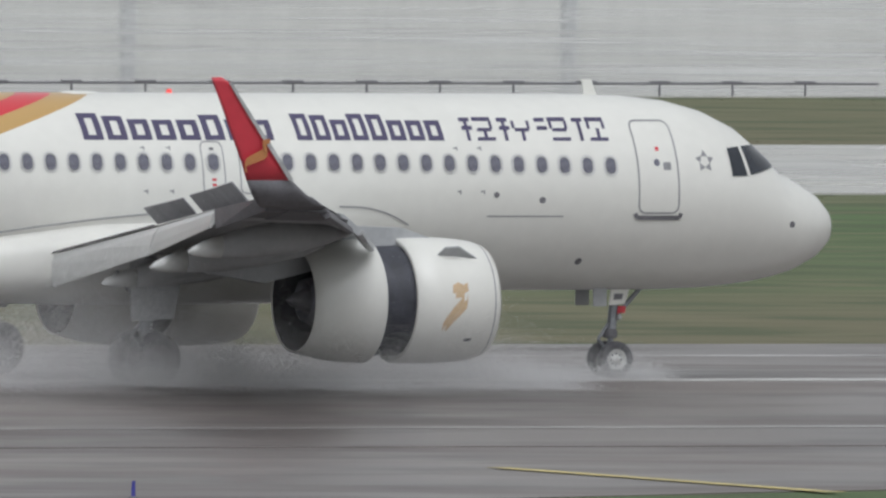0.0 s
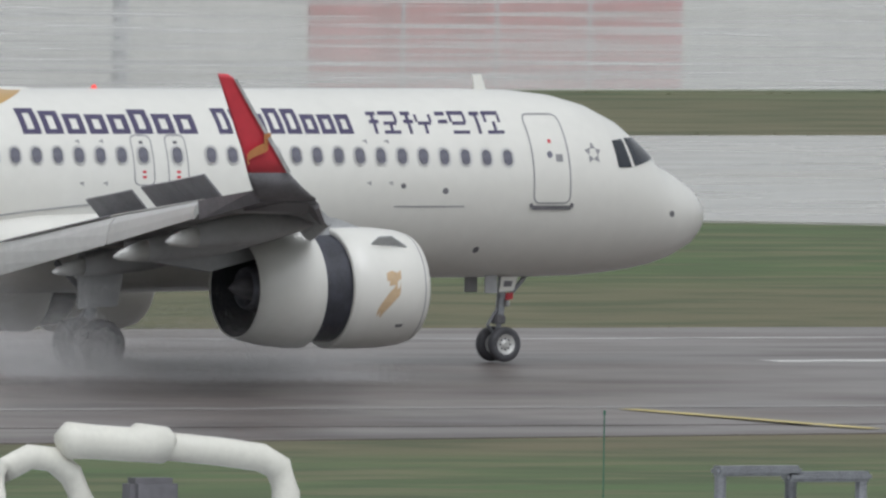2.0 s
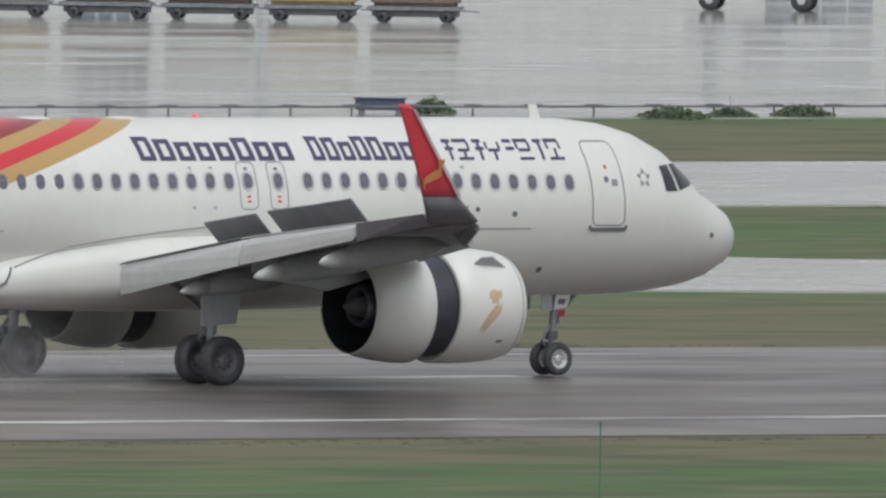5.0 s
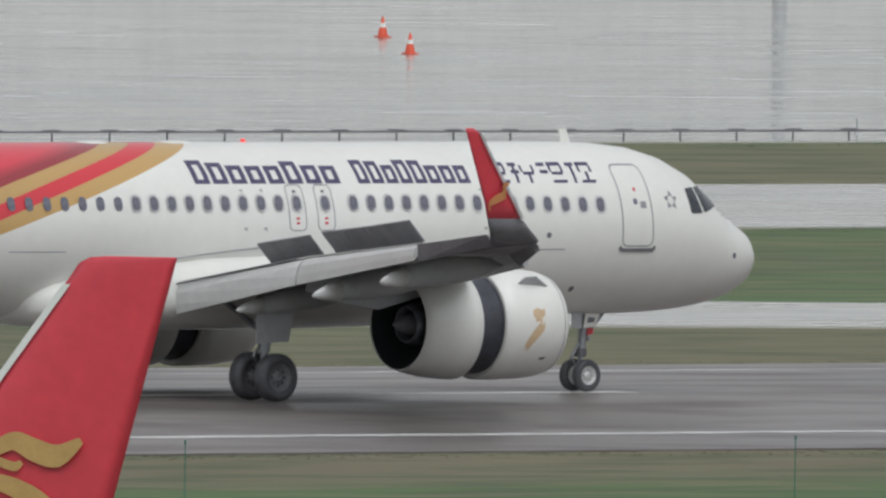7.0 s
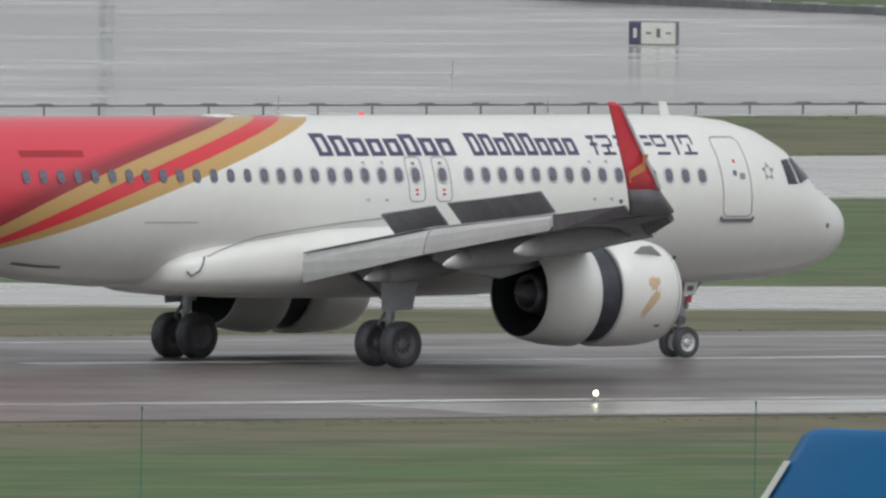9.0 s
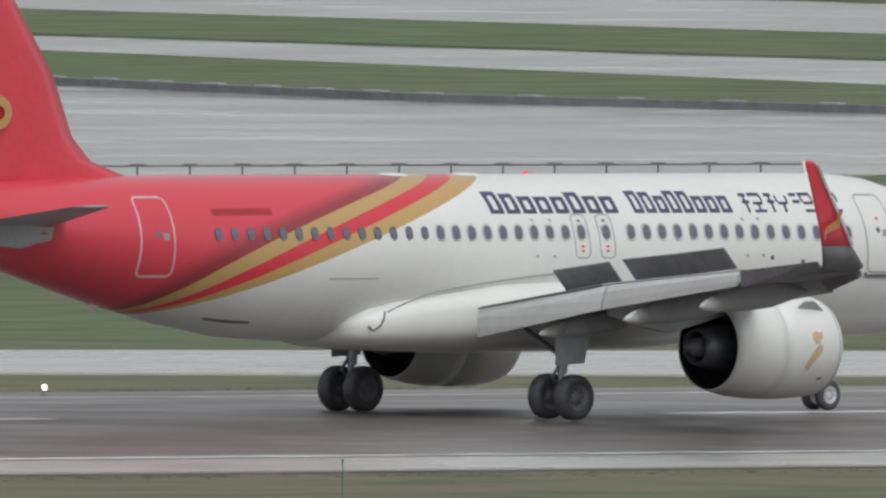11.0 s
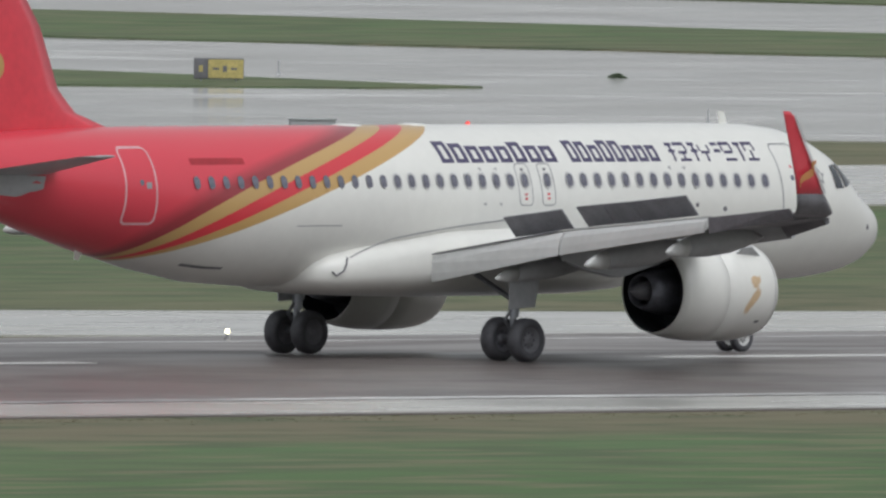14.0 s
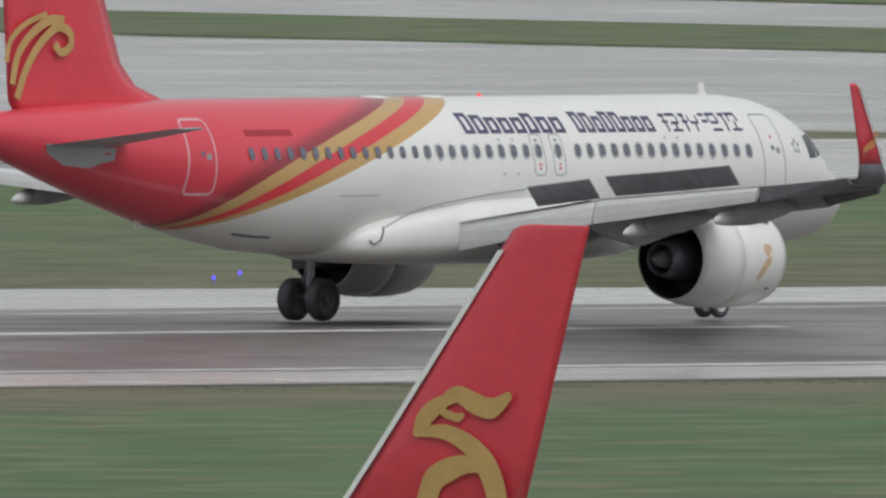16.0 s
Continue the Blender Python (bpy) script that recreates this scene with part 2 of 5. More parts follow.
def piece(name, me, mat, parent=None, label="", at=None):
    ob = new(name, me)
    if mat and not me.materials:
        me.materials.append(mat)
    if parent:
        ob.parent = parent
    if at is not None:
        ob.matrix_basis = at
    return tagged(ob, label)


def part(name, bm, mat, parent, label="", at=None, smooth=False):
    me = bpy.data.meshes.new(name)
    bm.to_mesh(me)
    bm.free()
    if smooth:
        me.polygons.foreach_set("use_smooth", [True] * len(me.polygons))
    return piece(name, me, mat, parent, label, at)


def thing(name, label, category, group="", at=None, kind=""):
    ob = new(name)
    if at is not None:
        ob.matrix_basis = at
    return tagged(ob, label, category, group, kind)


def loft(rings, caps=True):
    n = len(rings[0])
    v = [p for r in rings for p in r]
    f = [(i * n + j, i * n + (j + 1) % n, (i + 1) * n + (j + 1) % n, (i + 1) * n + j) for i in range(len(rings) - 1) for j in range(n)]
    if caps:
        f += [tuple(range(n))[::-1], tuple((len(rings) - 1) * n + j for j in range(n))]
    return v, f


def tube(points, radii, sides=12):
    """A round bar along points."""
    rings = []
    for i, p in enumerate(points):
        p = Vector(p)
        d = (Vector(points[min(i + 1, len(points) - 1)]) - Vector(points[max(i - 1, 0)])).normalized()
        u = d.orthogonal().normalized() if abs(d.z) > 0.9 else d.cross(Vector((0, 0, 1))).normalized()
        w = d.cross(u)
        r = radii[i] if isinstance(radii, (list, tuple)) else radii
        rings.append([p + u * r * math.cos(k * math.tau / sides) + w * r * math.sin(k * math.tau / sides) for k in range(sides)])
    return loft(rings)


def lathe(profile, axis="x", sides=40, caps=False):
    """Profile of (along, radius), turned about the axis."""
    rings = []
    for a, r in profile:
        ring = []
        for k in range(sides):
            c, s = r * math.cos(k * math.tau / sides), r * math.sin(k * math.tau / sides)
            ring.append((a, c, s) if axis == "x" else (c, a, s) if axis == "y" else (c, s, a))
        rings.append(ring)
    return loft(rings, caps)


def box_bm(x0, x1, y0, y1, z0, z1, bevel=0.0):
    bm = bmesh.new()
    bmesh.ops.create_cube(bm, size=1, matrix=Matrix.LocRotScale(((x0 + x1) / 2, (y0 + y1) / 2, (z0 + z1) / 2), None, (x1 - x0, y1 - y0, z1 - z0)))
    if bevel:
        bmesh.ops.bevel(bm, geom=bm.edges[:], offset=bevel, segments=2, affect="EDGES")
    return bm


def plate(quad_low, thick, up=(0, 0, 1)):
    """A plate of that thickness on four corners."""
    t = Vector(up) * thick
    v = [Vector(p) for p in quad_low] + [Vector(p) + t for p in quad_low]
    n = len(quad_low)
    f = [tuple(range(n)), tuple(range(n, 2 * n))] + [(i, (i + 1) % n, n + (i + 1) % n, n + i) for i in range(n)]
    return v, f


# ---- the airliner: x forward from the main wheels, y to its left, z up ----
AFT = 17.71   # the main wheels stand this far behind the nose
BODY = [(0.0, 3.20, 3.16, 0.02), (0.05, 3.40, 2.93, 0.26), (0.15, 3.57, 2.76, 0.46), (0.45, 3.86, 2.50, 0.80), (1.0, 4.17, 2.24, 1.17), (1.45, 4.38, 2.11, 1.39), (1.9, 4.83, 2.02, 1.55),
        (2.5, 5.30, 1.94, 1.70), (3.2, 5.62, 1.88, 1.83), (4.0, 5.82, 1.85, 1.92), (5.0, 5.92, 1.84, 1.965), (6.5, 5.95, 1.83, 1.975), (24.0, 5.95, 1.83, 1.975),
        (26.0, 5.95, 1.95, 1.95), (28.0, 5.95, 2.28, 1.86), (30.0, 5.93, 2.75, 1.66), (32.0, 5.88, 3.28, 1.36), (34.0, 5.80, 3.85, 1.0), (36.0, 5.68, 4.45, 0.6), (37.3, 5.5, 4.9, 0.28)]


def body_at(a):
    for k in range(len(BODY) - 1):
        p, q = BODY[k], BODY[k + 1]
        if a <= q[0] or k == len(BODY) - 2:
            f = (a - p[0]) / (q[0] - p[0])
            return tuple(p[i] + (q[i] - p[i]) * f for i in (1, 2, 3))


def skin(a, z, off=0.006):
    """The point on the right side of the fuselage, off metres proud of it."""
    top, bot, hw = body_at(a)
    zc, rz = (top + bot) / 2, (top - bot) / 2
    u = max(-0.995, min(0.995, (z - zc) / rz))
    c = math.sqrt(1 - u * u)
    return Vector((AFT - a, -hw * c - off * c, z + off * u))


def skin_bar(a0, a1, z0, z1, off=0.006, slant=0.0):
    """A small painted bar on the skin; slant shifts its top forward."""
    steps = max(1, int(abs(z1 - z0) / 0.09))
    v, f = [], []
    for i in range(steps + 1):
        z = z0 + (z1 - z0) * i / steps
        s = slant * i / steps
        v += [skin(a0 - s, z, off), skin(a1 - s, z, off)]
    f = [(2 * i, 2 * i + 1, 2 * i + 3, 2 * i + 2) for i in range(steps)]
    return v, f


def skin_line(points, width, off=0.007, closed=True):
    """A painted line along points (aft, z) on the skin."""
    v, f = [], []
    pts = list(points) + ([points[0]] if closed else [])
    for (a0, z0), (a1, z1) in zip(pts, pts[1:]):
        d = math.hypot(a1 - a0, z1 - z0)
        na, nz = -(z1 - z0) / d * width / 2, (a1 - a0) / d * width / 2
        n = max(1, int(d / 0.15))
        base = len(v)
        for i in range(n + 1):
            a, z = a0 + (a1 - a0) * i / n, z0 + (z1 - z0) * i / n
            v += [skin(a + na, z + nz, off), skin(a - na, z - nz, off)]
        f += [(base + 2 * i, base + 2 * i + 1, base + 2 * i + 3, base + 2 * i + 2) for i in range(n)]
    return v, f


def rounded(a0, a1, z0, z1, r, n=5):
    pts = []
    for ca, cz, s in ((a1 - r, z1 - r, 0), (a0 + r, z1 - r, 1), (a0 + r, z0 + r, 2), (a1 - r, z0 + r, 3)):
        pts += [(ca + r * math.cos((s + i / n) * math.pi / 2), cz + r * math.sin((s + i / n) * math.pi / 2)) for i in range(n + 1)]
    return pts


def skin_patch(points, off=0.008):
    """A filled convex patch of the skin."""
    ca, cz = sum(p[0] for p in points) / len(points), sum(p[1] for p in points) / len(points)
    n = len(points)
    v = [skin(ca, cz, off)] + [skin((a + ca) / 2, (z + cz) / 2, off) for a, z in points] + [skin(a, z, off) for a, z in points]
    f = [(0, 1 + i, 1 + (i + 1) % n) for i in range(n)] + [(1 + i, 1 + n + i, 1 + n + (i + 1) % n, 1 + (i + 1) % n) for i in range(n)]
    return v, f


def join(*shapes):
    v, f = [], []
    for sv, sf in shapes:
        f += [tuple(i + len(v) for i in face) for face in sf]
        v += list(sv)
    return v, f


def foil(le, te, z, thick, y, n=10):
    """A ring of an aerofoil between leading and trailing edge (aft), nose first over the top and back."""
    ring = []
    for k in range(2 * n):
        s = k / n if k <= n else 2 - k / n
        h = thick * (2.6 * math.sqrt(s) - 2.2 * s - 0.35 * s * s) * 0.9
        h = max(h, 0.012)
        ring.append(Vector((AFT - (le + (te - le) * s), y, z + (h * 0.62 if k <= n else -h * 0.38))))
    return ring


def flowing(pts, n=5):
    """The same path with rounded turns."""
    out = []
    for i in range(len(pts) - 1):
        p = [Vector(pts[max(0, min(len(pts) - 1, i + k))]) for k in (-1, 0, 1, 2)]
        for j in range(n):
            t = j / n
            q = 0.5 * (2 * p[1] + (p[2] - p[0]) * t + (2 * p[0] - 5 * p[1] + 4 * p[2] - p[3]) * t * t + (3 * p[1] - p[0] - 3 * p[2] + p[3]) * t ** 3)
            out.append((q.x, q.y))
    return out + [tuple(pts[-1])]


def airliner():
    jet = thing("airliner", "white jet airliner with red tail on the wet runway", "airplane")
    # fuselage
    stations = sorted(set([p[0] for p in BODY] + [0.02, 0.1, 0.3, 0.7, 1.25, 1.7, 2.2, 2.8, 3.6, 4.5, 5.7] + [7.5 + 1.0 * k for k in range(30)]))
    rings = []
    for a in stations:
        top, bot, hw = body_at(a)
        zc, rz = (top + bot) / 2, (top - bot) / 2
        rings.append([Vector((AFT - a, -hw * math.sin(k * math.tau / 56), zc + rz * math.cos(k * math.tau / 56))) for k in range(56)])
    fuselage = piece("fuselage", mesh("fuselage", *loft(rings), smooth=True), LIVERY, jet, "white fuselage with sweeping gold and red stripes and a red tail")
    # belly fairing
    rings = []
    for a, top, bot, hw in ((10.0, 2.3, 1.9, 0.9), (11.0, 2.9, 1.66, 1.85), (12.5, 3.45, 1.57, 2.18), (15.0, 3.62, 1.53, 2.27), (18.0, 3.5, 1.53, 2.27), (20.0, 3.2, 1.56, 2.2), (21.5, 2.98, 1.6, 2.1), (22.3, 2.8, 1.66, 1.9), (22.7, 2.6, 1.76, 1.6), (22.85, 2.4, 1.9, 1.3)):
        zc, rz = (top + bot) / 2, (top - bot) / 2
        ring = []
        for k in range(40):
            c, s = math.cos(k * math.tau / 40), math.sin(k * math.tau / 40)
            ring.append(Vector((AFT - a, -hw * math.copysign(abs(s) ** 0.7, s), zc + rz * math.copysign(abs(c) ** 0.7, c))))
        rings.append(ring)
    piece("belly_fairing", mesh("belly_fairing", *loft(rings), smooth=True), WHITE, jet)
    seam = [(21.87, -1.92, 2.60), (21.51, -1.90, 2.73), (20.86, -1.80, 2.90), (20.22, -1.84, 3.07), (19.21, -1.89, 3.21), (18.19, -1.93, 3.33), (17.15, -1.96, 3.44), (15.93, -1.98, 3.54)]
    cap = [(21.96, -1.90, 2.60), (22.05, -1.97, 2.43), (22.16, -1.97, 2.25), (22.35, -1.89, 2.13), (22.45, -1.83, 2.24)]
    piece("fairing_seam", mesh("fairing_seam", *tube([(AFT - a, y, z) for a, y, z in seam], 0.016, 8)), LINE, jet)
    piece("fairing_lip", mesh("fairing_lip", *tube([(AFT - a, y, z) for a, y, z in cap], 0.024, 8)), DARK, jet)
    # cabin windows
    win = mesh("window", *skin_patch(rounded(-0.115 + 10, 0.115 + 10, -0.165 + 4.49, 0.165 + 4.49, 0.11)))
    spots = [6.04 + 0.536 * k for k in range(15)] + [14.40, 15.26] + [15.80 + 0.535 * k for k in range(23)]
    win.materials.append(GLASS)
    edge = mesh("window_rim", *skin_line(rounded(-0.15 + 10, 0.15 + 10, -0.2 + 4.49, 0.2 + 4.49, 0.14), 0.03, 0.006))
    edge.materials.append(material("window_surround", (0.6, 0.6, 0.6), 0.3, metal=0.3, vary=0.1, scale=6))
    for k, a in enumerate(spots):
        drop = 0.06 * max(0, 1 - (a - 6) / 5) - 0.055
        w = piece("window", win, None, fuselage, at=Matrix.Translation((10 - a, 0.0 if a < 25 else 0.02 * (a - 25), -drop)))
        if a < 20.5:
            piece("window_rim", edge, None, fuselage, at=w.matrix_basis)
    # doors and overwing exits
    for name, a0, a1, z0, z1, mat, w in (("front_door", 4.46, 5.40, 3.50, 5.42, LINE, 0.035), ("rear_door", 28.98, 30.02, 3.50, 5.44, None, 0.06)):
        m = mat or material("pink_door_outline", (0.66, 0.38, 0.40), 0.4, vary=0.1)
        door = piece(name, mesh(name, *skin_line(rounded(a0, a1, z0, z1, 0.16), w)), m, jet, "door with painted outline")
        piece("door_window", mesh("door_window", *skin_patch(rounded(a0 + 0.42, a0 + 0.56, 4.48, 4.63, 0.07))), GLASS, door)
        piece("door_handle", mesh("door_handle", *skin_bar(a0 + 0.16, a0 + 0.34, 4.40, 4.56)), LINE, door)
        if mat:
            piece("door_sill", mesh("door_sill", *skin_line([(a0 - 0.06, 3.5), (a0 - 0.02, 3.41), (a1 + 0.04, 3.41), (a1 + 0.08, 3.5)], 0.09, 0.03, False)), DARK, door)
            piece("door_mark", mesh("door_mark", *skin_bar(a0 + 0.40, a0 + 0.48, 4.80, 4.88)), RED, door)
    for a in (14.40, 15.26):
        hatch = piece("overwing_exit", mesh("overwing_exit", *skin_line(rounded(a - 0.25, a + 0.25, 3.90, 4.97, 0.13), 0.028)), LINE, jet)
        for z in (4.16, 4.05):
            piece("exit_mark", mesh("exit_mark", *skin_bar(a - 0.05, a + 0.05, z, z + 0.05)), RED, hatch)
        piece("exit_latch", mesh("exit_latch", *skin_bar(a - 0.05, a + 0.05, 4.79, 4.85)), DARK, hatch)
    # cockpit glass
    for c in ([(3.12, 4.27), (2.72, 4.27), (2.80, 4.87), (3.14, 4.84)], [(2.62, 4.29), (1.78, 4.45), (2.20, 4.90), (2.70, 4.88)]):
        v, n = [], 8
        for i in range(n + 1):
            for k in range(n + 1):
                p, q = i / n, k / n
                v.append(skin(*[(c[0][x] * (1 - p) + c[1][x] * p) * (1 - q) + (c[3][x] * (1 - p) + c[2][x] * p) * q for x in (0, 1)], 0.02))
        f = [(i * (n + 1) + k, (i + 1) * (n + 1) + k, (i + 1) * (n + 1) + k + 1, i * (n + 1) + k + 1) for i in range(n) for k in range(n)]
        piece("cockpit_window", mesh("cockpit_window", v, f, True), PIT, fuselage)
    # airline lettering as plain bars
    def letters(start, end, heights):
        pitch = (start - end) / len(heights)
        for k, h in enumerate(heights):
            a, w, zt = start - pitch * (k + 0.07), pitch * 0.86, 5.0 + 0.54 * h
            bars = [skin_bar(a, a - w * 0.3, 5.0, zt), skin_bar(a - w * 0.66, a - w * 0.96, 5.0, zt), skin_bar(a - w * 0.3, a - w * 0.66, zt - 0.1, zt), skin_bar(a - w * 0.3, a - w * 0.66, 5.0, 5.10)]
            piece("letter_bar", mesh("letter_bar", *(join(*bars) if w > 0.3 else skin_bar(a - w * 0.2, a - w * 0.75, 5.0, zt))), NAVY, fuselage)
    letters(18.18, 13.69, [1.0, 0.9, 0.78, 0.76, 0.76, 0.95, 0.78, 0.76])
    letters(13.24, 9.76, [1.0, 0.95, 0.78, 1.0, 0.98, 0.76, 0.76, 0.76])
    for k in range(4):
        a = 9.36 - k * 0.875
        for k2, (u0, u1, z0, z1) in enumerate(((0.02, 0.24, 5.36, 5.43), (0.02, 0.24, 5.19, 5.26), (0.09, 0.16, 4.97, 5.36), (0.30, 0.68, 5.37, 5.44), (0.30, 0.36, 5.22, 5.37), (0.62, 0.68, 5.22, 5.37), (0.34, 0.64, 5.16, 5.22), (0.46, 0.53, 4.97, 5.22), (0.30, 0.68, 4.97, 5.03))):
            if (k + k2) % 5 != 4:
                piece("character_bar", mesh("character_bar", *skin_bar(a - u0 * 1.1, a - u1 * 1.1, z0 + 0.03, z1 + 0.04, slant=0.02)), NAVY, fuselage)
    # small emblem of five wedges by the cockpit
    for k in range(5):
        q = k * math.tau / 5 + 0.3
        c, s = math.cos(q), math.sin(q)
        wedges = skin_patch([(3.78 + 0.24 * c, 4.58 + 0.24 * s), (3.78 + 0.10 * c - 0.09 * s, 4.58 + 0.10 * s + 0.09 * c), (3.78 + 0.10 * c + 0.07 * s, 4.58 + 0.10 * s - 0.07 * c)])
        piece("emblem_wedge", mesh("emblem_wedge", *wedges), LINE, fuselage)
    # registration as a dark bar on the red tail
    piece("registration_bar", mesh("registration_bar", *skin_bar(27.6, 25.6, 5.0, 5.16)), material("dark_red_bar", (0.36, 0.02, 0.03), 0.5), fuselage)
    # ports, probes, service panels
    for a, z, r in ((8.73, 3.88, 0.06), (7.66, 3.77, 0.07), (6.55, 2.48, 0.07), (1.55, 3.25, 0.07)):
        piece("service_port", mesh("service_port", *skin_patch([(a + r * 1.1 * math.cos(i * math.tau / 12), z + r * math.sin(i * math.tau / 12)) for i in range(12)])), DARK, fuselage)
    piece("cargo_door_line", mesh("cargo_door_line", *skin_line([(7.15, 3.43), (8.93, 3.43)], 0.03, closed=False)), LINE, fuselage)
    piece("cargo_door_line", mesh("cargo_door_line", *skin_line([(22.2, 3.42), (23.9, 3.42)], 0.025, closed=False)), LINE, fuselage)
    for a, z in ((16.85, 4.83), (16.25, 4.83), (16.85, 3.93), (16.25, 3.93), (9.6, 4.83), (9.05, 4.83), (9.6, 3.93), (9.05, 3.93)):
        piece("corner_mark", mesh("corner_mark", *join(skin_bar(a - 0.05, a + 0.05, z, z + 0.03), skin_bar(a - 0.05, a - 0.02, z - 0.04, z + 0.05))), LINE, fuselage)
    piece("fillet_seam", mesh("fillet_seam", *skin_line(flowing([(12.37, 3.63), (11.72, 3.60), (11.18, 3.46), (10.73, 3.25)]), 0.03, 0.02, closed=False)), LINE, fuselage)
    piece("belly_panel", mesh("belly_panel", *skin_line([(27.3, 2.44), (26.5, 2.36), (25.9, 2.34)], 0.06, 0.01, closed=False)), DARK, fuselage)
    v = [(AFT - 29.85, -0.02, 2.80), (AFT - 30.15, -0.02, 2.86), (AFT - 30.15, -0.008, 2.56), (AFT - 30.02, -0.008, 2.54)]
    piece("belly_aerial", mesh("belly_aerial", *plate(v, 0.035, (0, 1, 0))), WHITE, fuselage)
    # roof aerials and beacon
    for a, h, c in ((5.62, 0.30, 0.3),):
        v = [(AFT - a + c / 2, -0.02, 5.9), (AFT - a - c / 2, -0.02, 5.9), (AFT - a - c / 2 - 0.05, -0.008, 5.95 + h), (AFT - a + 0.02, -0.008, 5.95 + h)]
        piece("blade_aerial", mesh("blade_aerial", *plate(v, 0.035, (0, 1, 0))), WHITE, fuselage)
    for a in (17.5, 20.0):
        v, f = lathe([(0.0, 0.36), (0.035, 0.33), (0.06, 0.2), (0.065, 0.02)], "z", 20)
        piece("roof_dome", mesh("roof_dome", [(AFT - a + p[0] * 1.3, p[1], 5.92 + p[2]) for p in v], f, True), WHITE, fuselage)
    v, f = lathe([(0.0, 0.07), (0.05, 0.065), (0.09, 0.035), (0.1, 0.005)], "z", 16)
    piece("beacon", mesh("beacon", [(AFT - 15.4 + p[0], p[1], 5.93 + p[2]) for p in v], f, True), BEACON, fuselage, "lit red anti-collision beacon")
    # fin and tailplane
    fin = []
    for z, le, te, th in ((5.55, 27.6, 35.3, 0.28), (5.95, 29.1, 35.6, 0.28), (6.3, 30.2, 35.65, 0.27), (6.9, 30.85, 35.7, 0.26), (8.5, 31.55, 35.85, 0.22), (11.5, 33.75, 35.85, 0.13), (11.72, 34.2, 35.85, 0.05)):
        ring = foil(le, te, 0, th, 0)
        fin.append([Vector((p.x, (p.z) * 1.0, z)) for p in ring])
    finp = piece("fin", mesh("fin", *loft(fin), smooth=True), RED, jet, "red vertical tail fin")
    for path, w0, w1 in (([(35.49, 6.0), (35.07, 6.8), (34.51, 7.42), (33.78, 7.85), (33.25, 7.7), (33.22, 7.35), (33.6, 7.19), (33.89, 7.41)], 0.13, 0.11), ([(35.68, 6.37), (35.46, 7.1), (34.92, 7.65), (34.14, 8.02), (33.5, 8.02)], 0.12, 0.13), ([(35.94, 6.95), (35.76, 7.51), (35.1, 7.95), (34.22, 8.2)], 0.1, 0.07)):
        v, path = [], flowing(path)
        for i, (a, z) in enumerate(path):
            p, q = path[max(i - 1, 0)], path[min(i + 1, len(path) - 1)]
            da, dz = q[0] - p[0], q[1] - p[1]
            n, w = math.hypot(da, dz), w0 + (w1 - w0) * i / (len(path) - 1)
            for k in (1, -1):
                v.append((AFT - (a - k * dz / n * w), -0.2 + 0.012 * (z - 6), z + k * da / n * w))
        piece("fin_emblem", mesh("fin_emblem", v, [(2 * i, 2 * i + 1, 2 * i + 3, 2 * i + 2) for i in range(len(path) - 1)]), GOLD, finp, "gold scroll emblem")
    for s in (-1, 1):
        rings = [foil(31.7 + 3.6 * u, 34.9 + 1.7 * u, 4.75 + 0.6 * u, 0.3 - 0.2 * u, s * (0.4 + 5.82 * u)) for u in (0, 0.5, 0.97, 1.0)]
        piece("tailplane", mesh("tailplane", *loft(rings), smooth=True), WING, jet, "grey horizontal stabiliser")
    piece("stabiliser_plate", mesh("stabiliser_plate", *skin_patch([(32.6, 4.72), (35.0, 4.85), (34.9, 4.6), (34.2, 4.28), (33.4, 4.2), (32.65, 4.4)], 0.012)), GREY, fuselage)
    piece("tail_light", mesh("tail_light", *lathe([(AFT - 37.45, 0.05), (AFT - 37.3, 0.09), (AFT - 37.25, 0.09)], "x", 10, True)), WHITE, fuselage, at=Matrix.Translation((0, 0, 5.2)))
    # wings
    for s in (-1, 1):
        wing_side(jet, s)
    nose_gear(jet)
    return jet


